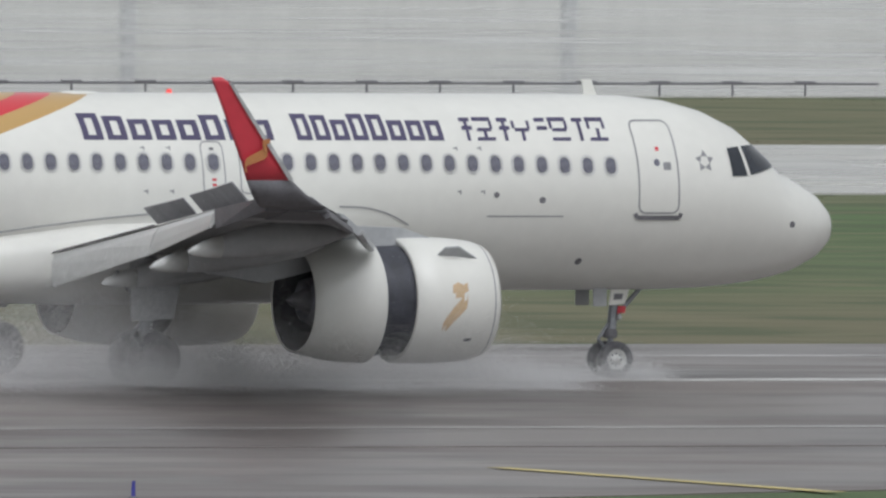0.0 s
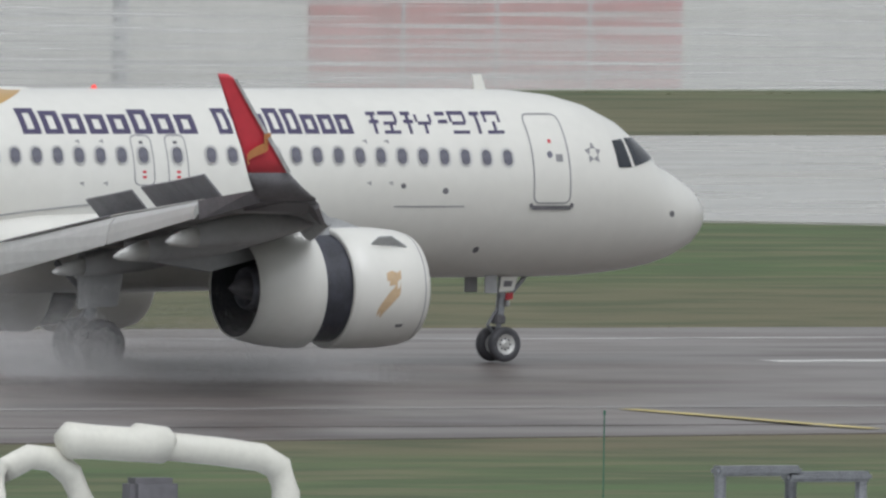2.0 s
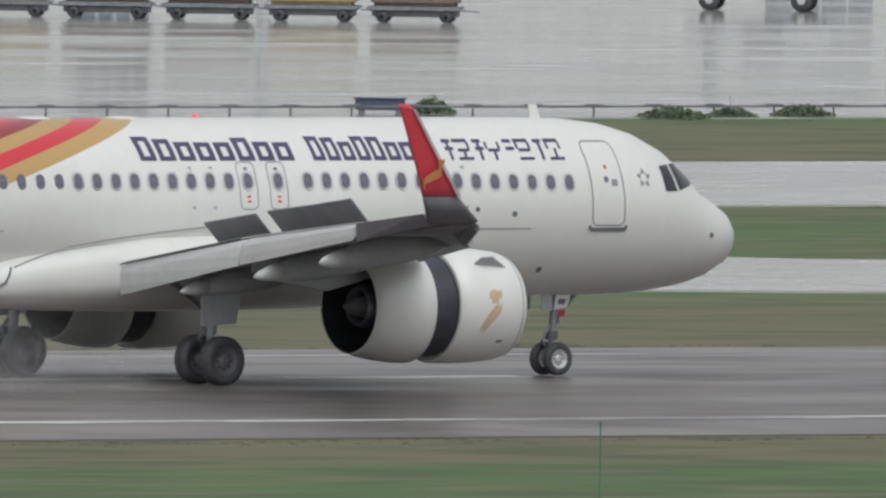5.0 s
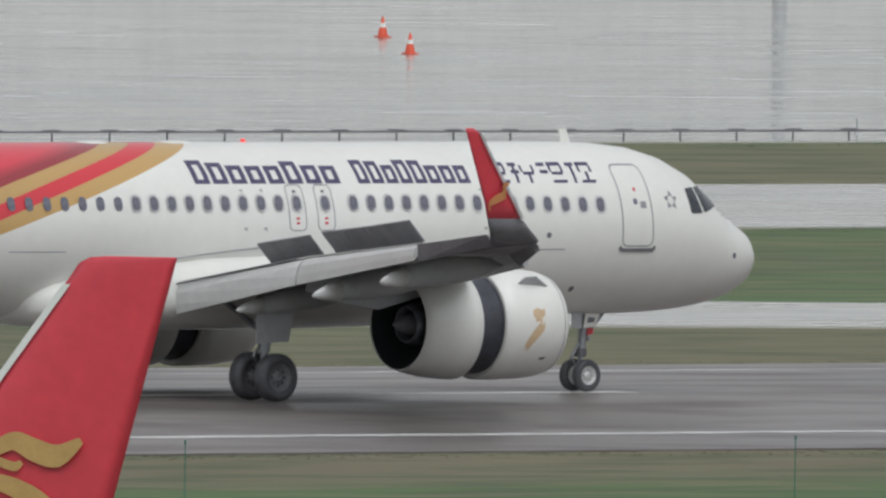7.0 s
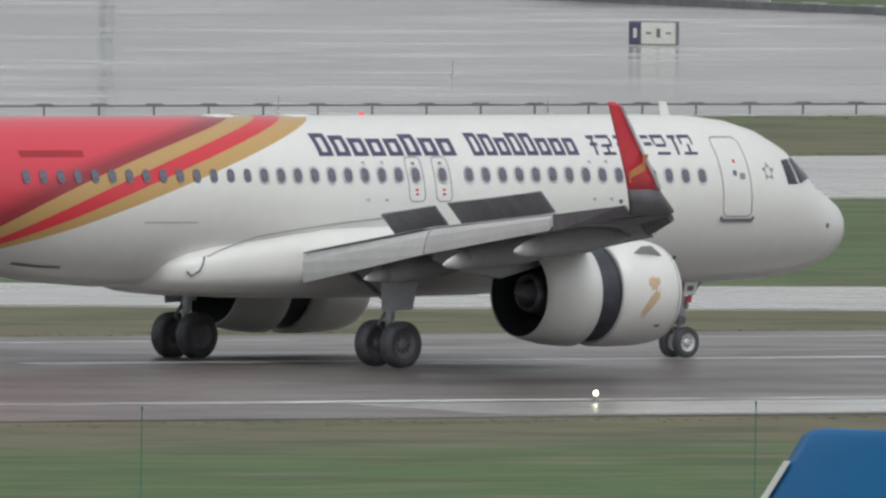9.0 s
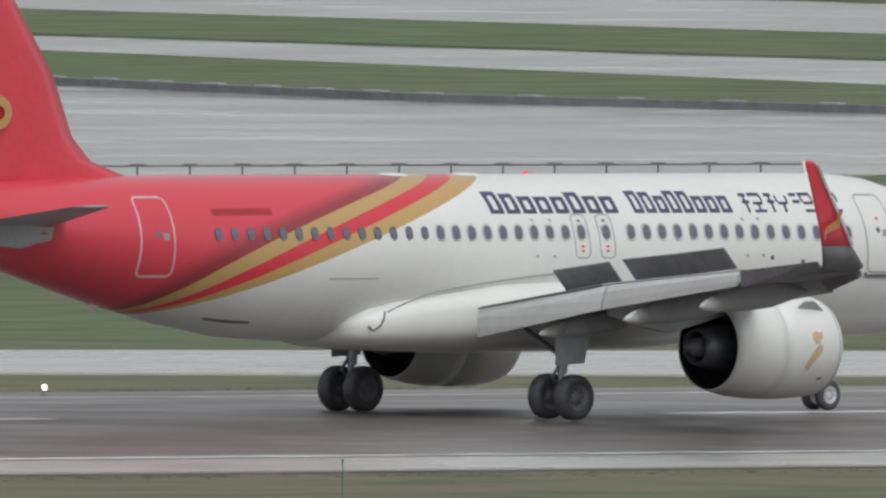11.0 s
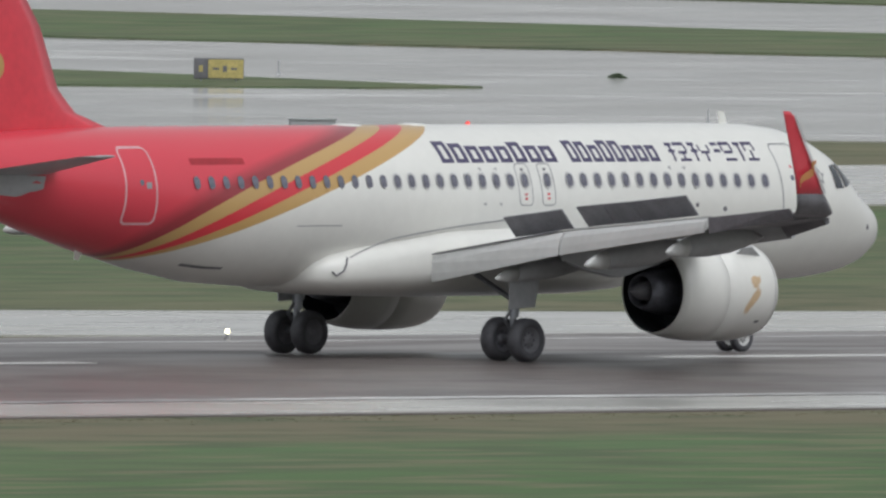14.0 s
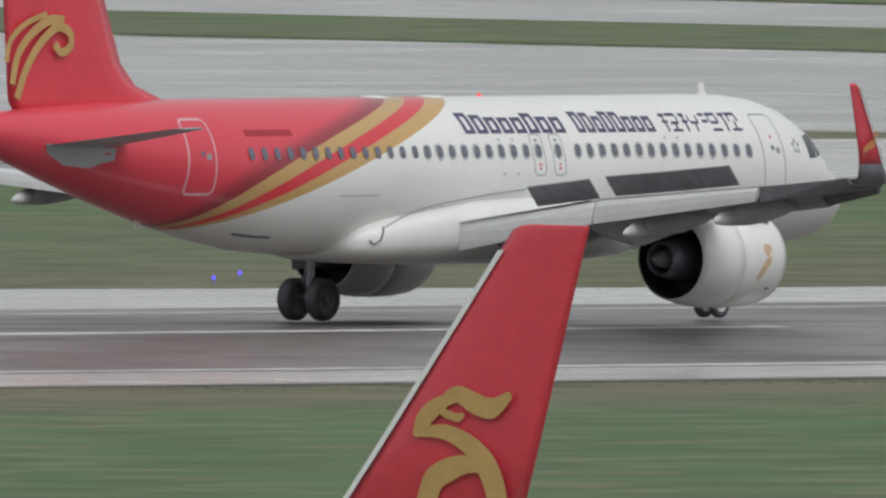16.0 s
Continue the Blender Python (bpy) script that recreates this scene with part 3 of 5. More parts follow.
def wing_side(jet, s):
    spec = ((1.2, 11.3, 18.0, 2.62, 1.0), (1.95, 11.7, 18.2, 2.72, 0.92), (4.0, 12.8, 18.25, 2.95, 0.72), (6.4, 14.05, 18.3, 3.22, 0.58), (10.0, 15.95, 19.25, 3.50, 0.42), (13.1, 17.72, 20.08, 3.75, 0.31))
    outer = ((13.1, 17.72, 20.08, 3.75, 0.31), (16.6, 19.77, 21.25, 4.02, 0.20))
    wing = piece("wing", mesh("wing", *loft([foil(le, te, z, th, s * y) for y, le, te, z, th in spec]), smooth=True), WING, jet, "grey swept wing")
    # outer wing seen from below: its shade is put into the dark colour
    piece("outer_panel", mesh("outer_panel", *loft([foil(le, te, z, th, s * y) for y, le, te, z, th in outer]), smooth=True), DARK, wing, "outer wing panel, darkened to stand for shade")
    bend = ((16.6, 19.77, 21.25, 4.02, 0.2), (16.98, 20.12, 21.52, 4.10, 0.18), (17.24, 20.52, 21.76, 4.30, 0.17), (17.42, 20.95, 21.97, 4.60, 0.16))
    tip = bend[-1:] + ((17.52, 21.26, 22.14, 4.98, 0.14), (17.70, 22.02, 22.60, 5.9, 0.11), (17.83, 22.56, 22.95, 6.60, 0.08), (17.85, 22.76, 23.0, 6.71, 0.04))

    def winglet_rings(rows):
        out = []
        for y, le, te, z, th in rows:
            up = min(1.0, max(0.0, (z - 4.02) / 0.5))
            ring = foil(le, te, 0, th, 0)
            out.append([Vector((p.x, s * (y - p.z * up), z + p.z * (1 - up))) for p in ring])
        return out
    # dark colour carries on the outer wing's shade
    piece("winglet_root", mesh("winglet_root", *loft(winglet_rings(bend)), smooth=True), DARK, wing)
    wl = piece("winglet", mesh("winglet", *loft(winglet_rings(tip)), smooth=True), RED, jet, "red upturned winglet with grey leading edge")
    if s < 0:
        lead = [[Vector((AFT - (le - 0.03 + k * 0.5 * (0.30 - 0.1 * (z - 4.5) / 2)), s * (y + 0.02 + th * (0.62 if k else 0.2)), z)) for k in (0, 1)] for y, le, te, z, th in tip[:-1]]
        v = [p for pair in lead for p in pair]
        piece("leading_edge", mesh("leading_edge", v, [(2 * i, 2 * i + 1, 2 * i + 3, 2 * i + 2) for i in range(len(lead) - 1)]), METAL, wl)
        curl = []
        for i in range(16):
            q = i / 16
            for dq, w in ((0, 0), (0, 1), (1 / 16, 1), (1 / 16, 0)):
                u = q + dq
                curl.append((AFT - (22.08 - 0.55 * u + 0.14 * math.sin(u * 9)), s * (17.67 + 0.055 * u), 4.75 + 0.62 * u + w * (0.08 + 0.14 * math.sin(u * 3.1))))
        piece("winglet_emblem", mesh("winglet_emblem", curl, [tuple(range(i, i + 4)) for i in range(0, 64, 4)]), OCHRE, wl, "gold bird-like swirl")
    # flaps, lowered
    for y0, y1, f0, f1, r0, r1 in ((2.2, 6.38, (18.95, 2.66), (18.52, 3.36), (19.06, 1.95), (18.86, 2.74)), (6.44, 13.1, (18.52, 3.37), (20.42, 3.88), (18.86, 2.75), (20.7, 3.5))):
        rings = []
        for u in (0, 0.5, 1):
            y = s * (y0 + (y1 - y0) * u)
            fa, fz, ra, rz = (f0[0] + (f1[0] - f0[0]) * u, f0[1] + (f1[1] - f0[1]) * u, r0[0] + (r1[0] - r0[0]) * u, r0[1] + (r1[1] - r0[1]) * u)
            ring = []
            for k, (q, h) in enumerate(((0, 0), (0.1, 0.1), (0.35, 0.14), (0.7, 0.09), (1, 0.015), (1, -0.015), (0.6, -0.05), (0.2, -0.07))):
                ring.append(Vector((AFT - (fa + (ra - fa) * q + h * 0.9), y, fz + (rz - fz) * q + h * 0.3)))
            rings.append(ring)
        piece("flap", mesh("flap", *loft(rings)), FLAP, wing, "lowered light grey flap")
    # shroud panels between wing and flap, with a dark gap
    quad = [(AFT - 17.6, s * 2.0, 2.80), (AFT - 18.0, s * 6.4, 3.32), (AFT - 18.55, s * 6.4, 3.385), (AFT - 19.0, s * 2.2, 2.70)]
    piece("flap_shroud", mesh("flap_shroud", *plate(quad, 0.03)), WHITE, wing, "white panel over the flap")
    quad = [(AFT - 18.0, s * 6.42, 3.32), (AFT - 19.9, s * 13.1, 3.78), (AFT - 20.45, s * 13.1, 3.895), (AFT - 18.55, s * 6.42, 3.39)]
    piece("flap_shroud", mesh("flap_shroud", *plate(quad, 0.03)), FLAP, wing)
    piece("flap_gap", mesh("flap_gap", *tube([(AFT - 19.11, s * 2.25, 2.67), (AFT - 18.9, s * 4.0, 2.98), (AFT - 18.66, s * 6.2, 3.36)], 0.022, 8)), DARK, wing)
    # spoilers, raised; the shadow on their rear faces is put in as dark grey
    for y0, y1, a0, a1, z0, z1 in ((3.2, 5.35, 17.0, 17.15, 3.12, 3.38), (6.0, 7.28, 17.3, 17.68, 3.46, 3.56), (7.31, 8.59, 17.69, 18.07, 3.56, 3.66), (8.62, 9.9, 18.08, 18.46, 3.66, 3.77), (9.93, 11.2, 18.47, 18.85, 3.77, 3.88)):
        c, h = 0.48, 0.50
        quad = [(AFT - a0, s * y0, z0), (AFT - a1, s * y1, z1), (AFT - a1 - c, s * y1, z1 + h), (AFT - a0 - c, s * y0, z0 + h)]
        piece("spoiler", mesh("spoiler", *plate(quad, 0.04, (0.75, 0, 0.65))), DARK, wing, "raised spoiler panel, its shaded rear painted dark")
    # slats, drooped
    for y0, y1, a0, a1, z0, z1 in ((2.4, 5.0, 11.75, 13.15, 2.55, 2.85), (6.6, 9.8, 13.95, 15.65, 3.05, 3.30), (9.85, 13.1, 15.68, 17.4, 3.31, 3.58), (13.15, 16.35, 17.62, 19.70, 3.60, 4.02)):
        rings = []
        for y, a, z in ((y0, a0, z0), (y1, a1, z1)):
            rings.append([Vector((AFT - a - p, s * y, z + q)) for p, q in ((0.0, 0.0), (-0.14, -0.10), (-0.16, -0.2), (-0.06, -0.24), (0.1, -0.12), (0.42, 0.24), (0.25, 0.2))])
        # outermost slat is coloured dark to stand for shade
        piece("slat", mesh("slat", *loft(rings)), GREY if y0 < 13 else DARK, wing)
    # aileron: trailing edge of the outer wing, shade painted in as dark grey
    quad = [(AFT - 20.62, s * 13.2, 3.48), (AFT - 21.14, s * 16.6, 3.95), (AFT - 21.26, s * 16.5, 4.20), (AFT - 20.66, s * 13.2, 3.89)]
    piece("aileron", mesh("aileron", *plate(quad, 0.06, (1, 0, 0))), DARK, wing, "drooped aileron with shade in its dark colour")
    # added dark plate that imitates the shade beneath the outer wing
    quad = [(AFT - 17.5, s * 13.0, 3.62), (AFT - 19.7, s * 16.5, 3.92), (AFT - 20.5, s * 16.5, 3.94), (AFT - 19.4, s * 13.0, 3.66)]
    piece("underside_shade", mesh("underside_shade", *plate(quad, 0.04)), DARK, wing)
    # flap track fairings with pale rear tips
    for y, a0, a1, z0, z1, r in ((4.3, 15.2, 18.95, 2.5, 2.1, 0.23), (8.0, 15.6, 19.62, 2.98, 2.54, 0.27), (11.6, 16.8, 20.48, 3.34, 2.96, 0.27)):
        rings = []
        for q, w in ((0, 0.05), (0.12, 0.55), (0.35, 1.0), (0.6, 1.0), (0.8, 0.72), (0.9, 0.52), (0.97, 0.28), (1.0, 0.06)):
            a, z = a0 + (a1 - a0) * q, z0 + (z1 - z0) * q ** 1.6
            rings.append([Vector((AFT - a, s * y + r * w * math.cos(k * math.tau / 14), z + 1.25 * r * w * math.sin(k * math.tau / 14))) for k in range(14)])
        piece("flap_fairing", mesh("flap_fairing", *loft(rings[:5]), smooth=True), WING, wing)
        piece("fairing_tip", mesh("fairing_tip", *loft(rings[4:]), smooth=True), FLAP, wing)
    engine(jet, s)
    main_gear(jet, s)


def engine(jet, s):
    y, zc = s * 5.75, 1.79
    eng = new("engine")
    eng.parent = jet
    eng.matrix_basis = Matrix.Translation((AFT - 11.0, y, zc)) @ Matrix.Diagonal((1, 1.04, 1.04, 1))
    tagged(eng, "white turbofan engine with a black reverser gap")
    v, f = lathe([(-0.35, 0.90), (-0.08, 0.96), (0.0, 1.03), (0.02, 1.08), (-0.05, 1.13), (-0.3, 1.2), (-0.8, 1.25), (-1.4, 1.265), (-1.96, 1.255), (-1.98, 1.2), (-1.9, 1.0), (-0.9, 0.92), (-0.35, 0.90)], sides=56)
    inlet = piece("inlet_cowl", mesh("inlet_cowl", v, f, True), WHITE, eng)
    v, f = lathe([(-0.7, 0.02), (-0.9, 0.2), (-1.05, 0.3), (-1.06, 0.9)], sides=40)
    piece("fan", mesh("fan", v, f, True), DARK, eng)
    v, f = lathe([(-1.7, 1.12), (-2.6, 1.10), (-3.0, 1.02)], sides=56)
    piece("reverser_cascade", mesh("reverser_cascade", v, f, True), BLACK, eng, "black cascade grid")
    v, f = lathe([(-1.975, 1.235), (-1.99, 1.255), (-2.3, 1.245), (-2.85, 1.195), (-3.3, 1.10), (-3.54, 1.04), (-3.545, 1.02), (-3.45, 1.025), (-3.0, 1.10), (-2.5, 1.16), (-2.05, 1.2), (-1.985, 1.235)], sides=56)
    sleeve = piece("reverser_sleeve", mesh("reverser_sleeve", v, f, True), WHITE, eng, "white sliding sleeve")
    v, f = lathe([(-3.512, 1.018), (-3.2, 1.04), (-2.6, 1.11), (-2.05, 1.15)], sides=56)
    lining = piece("duct_lining", mesh("duct_lining", v, f, True), SOOT, eng, "black nozzle lining")
    SLEEVES.extend((sleeve, lining))
    v, f = lathe([(-2.4, 0.66), (-3.2, 0.6), (-3.8, 0.48), (-4.0, 0.42), (-4.0, 0.38), (-3.6, 0.36)], sides=40)
    piece("core_cowl", mesh("core_cowl", v, f, True), BURNT, eng)
    v, f = lathe([(-3.6, 0.28), (-4.0, 0.22), (-4.25, 0.12), (-4.4, 0.02)], sides=32)
    piece("exhaust_cone", mesh("exhaust_cone", v, f, True), DARK, eng)
    v, f = lathe([(-2.2, 0.6), (-2.21, 1.1)], sides=40)
    piece("duct_wall", mesh("duct_wall", v, f, True), SOOT, eng)
    # pylon
    rings = []
    for a, z0, z1, w in ((11.9, 2.95, 3.02, 0.03), (12.8, 2.9, 3.3, 0.16), (14.5, 2.5, 3.35, 0.22), (16.0, 2.15, 3.0, 0.22), (17.2, 2.35, 2.85, 0.12), (18.0, 2.6, 2.8, 0.03)):
        rings.append([Vector((AFT - a, y + w, z0)), Vector((AFT - a, y + w, z1)), Vector((AFT - a, y - w, z1)), Vector((AFT - a, y - w, z0))])
    piece("pylon", mesh("pylon", *loft(rings)), GREY, jet)
    if s < 0:
        # strake, emblem, drain mast

        def on(a, q, off=0.008):
            prof = [(0.02, 1.08), (-0.05, 1.13), (-0.3, 1.2), (-0.8, 1.25), (-1.4, 1.265), (-1.8, 1.26)]
            r = prof[-1][1]
            for (x0, r0), (x1, r1) in zip(prof, prof[1:]):
                if x1 <= -a <= x0:
                    r = r0 + (r1 - r0) * ((-a - x0) / (x1 - x0))
            r += off
            return Vector((-a, -r * math.cos(q), r * math.sin(q)))
        strake = [on(0.45, 0.78, -0.01), on(1.35, 0.82, -0.01), on(1.25, 0.82, 0.2), on(0.95, 0.81, 0.24)]
        piece("strake", mesh("strake", *plate(strake, 0.03)), GREY, eng)
        shapes = []
        for path in ([(1.38, -0.40), (1.28, -0.27), (1.14, -0.13), (1.00, -0.03), (0.92, 0.07), (0.98, 0.15), (1.12, 0.13)], [(1.30, -0.42), (1.16, -0.27), (1.00, -0.14), (0.86, -0.02), (0.84, 0.09)], [(1.18, 0.20), (1.04, 0.25), (0.92, 0.21), (0.82, 0.25)]):
            for (a0, q0), (a1, q1) in zip(path, path[1:]):
                w = 0.07
                shapes.append(([on(a0, q0 + w), on(a0, q0 - w), on(a1, q1 - w), on(a1, q1 + w)], [(0, 1, 2, 3)]))
        piece("engine_emblem", mesh("engine_emblem", *join(*shapes)), PALE_GOLD, eng, "gold bird-like swirl")
        piece("latch", mesh("latch", [on(0.62, -0.62), on(0.82, -0.62), on(0.80, -0.68), on(0.64, -0.68)], [(0, 1, 2, 3)]), DARK, eng)
        lip, lf = lathe([(-0.13, 1.153), (-0.16, 1.161)], sides=56)
        piece("lip_seam", mesh("lip_seam", [(p[0], p[1] * 1.003, p[2] * 1.003) for p in lip], lf), LINE, eng)


def wheel_mesh(r, w):
    half = w / 2
    tyre = lathe([(-half * 0.8, r * 0.58), (-half, r * 0.72), (-half * 0.96, r * 0.88), (-half * 0.6, r * 0.985), (0, r), (half * 0.6, r * 0.985), (half * 0.96, r * 0.88), (half, r * 0.72), (half * 0.8, r * 0.58)], "y", 36)
    rim = lathe([(-half * 0.78, r * 0.60), (-half * 0.72, r * 0.5), (-half * 0.35, r * 0.42), (-half * 0.45, r * 0.2), (-half * 0.7, r * 0.16), (-half * 0.7, 0.01), (half * 0.7, 0.01), (half * 0.7, r * 0.16), (half * 0.45, r * 0.2), (half * 0.35, r * 0.42), (half * 0.72, r * 0.5), (half * 0.78, r * 0.60)], "y", 28)
    return tyre, rim


def wheel(jet, x, y, r, w, rim_mat, label):
    if (r, w) not in TYRES:
        tyre, rim = wheel_mesh(r, w)
        hole = mesh("rim_hole", [(r * 0.06 * math.cos(i * math.tau / 8), 0, r * 0.06 * math.sin(i * math.tau / 8)) for i in range(8)], [tuple(range(8))])
        TYRES[(r, w)] = (mesh("tyre", *tyre, smooth=True), mesh("rim", *rim, smooth=True), hole)
    t, rm, hl = TYRES[(r, w)]
    wh = new("wheel")
    wh.parent = jet
    tagged(wh, label)
    wh.matrix_basis = Matrix.Translation((x, y, r - SLOPE * abs(y)))
    piece("tyre", t, RUBBER, wh, "black rubber tyre")
    piece("rim", rm, rim_mat, wh)
    for k in range(8 if y < 0 else 0):
        q = k * math.tau / 8
        piece("rim_hole", hl, BLACK, wh, at=Matrix.Translation((math.cos(q) * r * 0.32, -w * 0.235, math.sin(q) * r * 0.32)))
    WHEELS.append((wh, x, y, r))
    return wh


def nose_gear(jet):
    x = AFT - 5.07
    for s in (-1, 1):
        wheel(jet, x, s * 0.25, 0.385, 0.22, RIM, "small nose wheel with a pale rim")
    leg = piece("nose_leg", mesh("nose_leg", *join(tube([(x - 0.02, 0, 0.385), (x + 0.02, 0, 1.0)], 0.065), tube([(x + 0.02, 0, 0.95), (x + 0.12, 0, 2.1)], 0.1), tube([(x, -0.28, 0.385), (x, 0.28, 0.385)], 0.05))), STEEL, jet)
    piece("torque_link", mesh("torque_link", *join(tube([(x - 0.02, 0, 0.5), (x - 0.28, 0, 0.8)], 0.035), tube([(x - 0.28, 0, 0.8), (x - 0.03, 0, 1.15)], 0.035))), STEEL, leg)
    piece("drag_strut", mesh("drag_strut", *tube([(x + 0.05, 0, 1.2), (x + 0.75, 0, 1.95)], 0.05)), STEEL, leg)
    part("taxi_lamp", box_bm(x + 0.1, x + 0.2, -0.17, 0.17, 1.2, 1.34, 0.03), METAL, leg)
    part("steering_box", box_bm(x - 0.14, x + 0.12, -0.13, 0.13, 0.82, 1.02, 0.03), DARK, leg)
    for s in (-1, 1):
        door = part("nose_gear_door", box_bm(x - 0.62, x - 0.30, s * 0.42 - 0.015, s * 0.42 + 0.015, 1.5, 1.9, 0.01), GREY, jet)
    quad = [(x - 0.25, -0.43, 1.52), (x + 0.12, -0.43, 1.56), (x + 0.2, -0.47, 1.86), (x - 0.22, -0.47, 1.86)]
    sign = piece("marked_door", mesh("marked_door", *plate(quad, 0.03, (0, 1, 0))), WHITE, jet, "white gear door with a dark bar")
    piece("code_bar", mesh("code_bar", [(x - 0.16, -0.452, 1.64), (x + 0.04, -0.452, 1.65), (x + 0.06, -0.472, 1.77), (x - 0.15, -0.472, 1.77)], [(0, 1, 2, 3)]), DARK, sign)
    piece("red_plate", mesh("red_plate", *plate([(x + 0.1, -0.12, 1.34), (x + 0.28, -0.12, 1.36), (x + 0.3, -0.12, 1.5), (x + 0.12, -0.12, 1.5)], 0.02, (0, 1, 0))), RED, leg)


def main_gear(jet, s):
    for dy in (-0.465, 0.465):
        wheel(jet, 0.0, s * 3.795 + dy, 0.57, 0.42, DARK, "large main wheel with a dark rim")
    y = s * 3.795
    leg = piece("main_leg", mesh("main_leg", *join(tube([(0, y, 0.57), (0.02, y, 1.2)], 0.09), tube([(0.02, y, 1.1), (0.12, y, 2.7)], 0.14), tube([(0, y - 0.5, 0.57), (0, y + 0.5, 0.57)], 0.08))), STEEL, jet)
    piece("side_stay", mesh("side_stay", *tube([(0.05, y, 1.5), (0.1, s * 2.1, 2.3)], 0.07)), STEEL, leg)
    piece("torque_link", mesh("torque_link", *join(tube([(0, y, 0.7), (-0.32, y, 1.0)], 0.04), tube([(-0.32, y, 1.0), (0.03, y, 1.4)], 0.04))), STEEL, leg)
    quad = [(-0.42, y + s * 0.22, 1.3), (0.55, y + s * 0.22, 1.35), (0.75, y + s * 0.3, 2.6), (-0.5, y + s * 0.3, 2.6)]
    piece("leg_door", mesh("leg_door", *plate(quad, 0.04, (0, s, 0))), GREY, leg, "pale grey gear door")


SLEEVES, WHEELS, TYRES = [], [], {}

# ---- ground, runway, taxiways, apron ----
GROUND_Z = -0.45


def sheet(name, outline, z, mat, label, thick=0.3, category="pavement", bend=None):
    """A slab with the given outline in plan (x, distance beyond the centre line)."""
    ob = piece(name, mesh(name, *plate([(x, CENTRE + d, z - thick) for x, d in outline], thick)), mat, None)
    return tagged(ob, label, category, kind="structure")


def landscape():
    g = piece("ground", mesh("ground", [(-4500, -1500, GROUND_Z), (6000, -1500, GROUND_Z), (6000, 6000, GROUND_Z), (-4500, 6000, GROUND_Z)], [(0, 1, 2, 3)]), GRASS)
    tagged(g, "flat airfield grass, green with dry patches", "grass", kind="structure")
    # runway with crown and shoulders
    v, xs = [], (-1500, 2600)
    for x in xs:
        v += [(x, CENTRE + d, -SLOPE * abs(d)) for d in (-30, -15, 0, 15, 30)] + [(x, CENTRE + 30, -1.2), (x, CENTRE - 30, -1.2)]
    f = [(i, (i + 1) % 7, 7 + (i + 1) % 7, 7 + i) for i in range(7)]
    runway = piece("runway", mesh("runway", v, f), ASPHALT)
    tagged(runway, "wet dark asphalt runway with white markings", "runway", kind="structure")

    def stripe(name, x0, x1, d0, d1, mat, lift=0.012):
        q = [(x, CENTRE + d, -SLOPE * abs(d) + lift) for x, d in ((x0, d0), (x1, d0), (x1, d1), (x0, d1))]
        piece(name, mesh(name, *plate([(p[0], p[1], p[2] - 0.008) for p in q], 0.008)), mat, runway)
    stripe("edge_line", -1500, 2600, 21.75, 22.65, PAINT)
    stripe("edge_line", -1500, 505, -22.65, -21.75, FADED)
    stripe("edge_line", 505, 2600, -22.65, -21.75, PAINT)
    stripe("shoulder_strip", 636, 1400, -29.4, -23.4, CONCRETE, 0.01)
    for k in range(-14, 30):
        stripe("centre_dash", DASH + 52.5 * k, DASH + 52.5 * k + (43 if k == -1 else 32.3), -2.25, -1.35, FRESH)


DASH = 434.3


def motions(jet, plumes):
    walk(jet, [(t, pose(x, CENTRE + off, 0, 0, 0, turn)) for t, x, off, turn in ROLL_OUT])
    for sleeve in SLEEVES:
        walk(sleeve, [(0, pose(-0.69, 0, 0)), (9.6, pose(-0.69, 0, 0)), (10.0, pose(-0.45, 0, 0)), (11.0, pose(0, 0, 0)), (16, pose(0, 0, 0))])
    for plume, fall in plumes:
        rows = []
        for t, x, off, turn in ROLL_OUT:
            lag = np.interp(t, [r[0] for r in fall], [r[1] for r in fall])
            sink = np.interp(t, [r[0] for r in fall], [r[2] for r in fall])
            rows.append((t, pose(x + lag, CENTRE + off, sink)))
        walk(plume, rows)


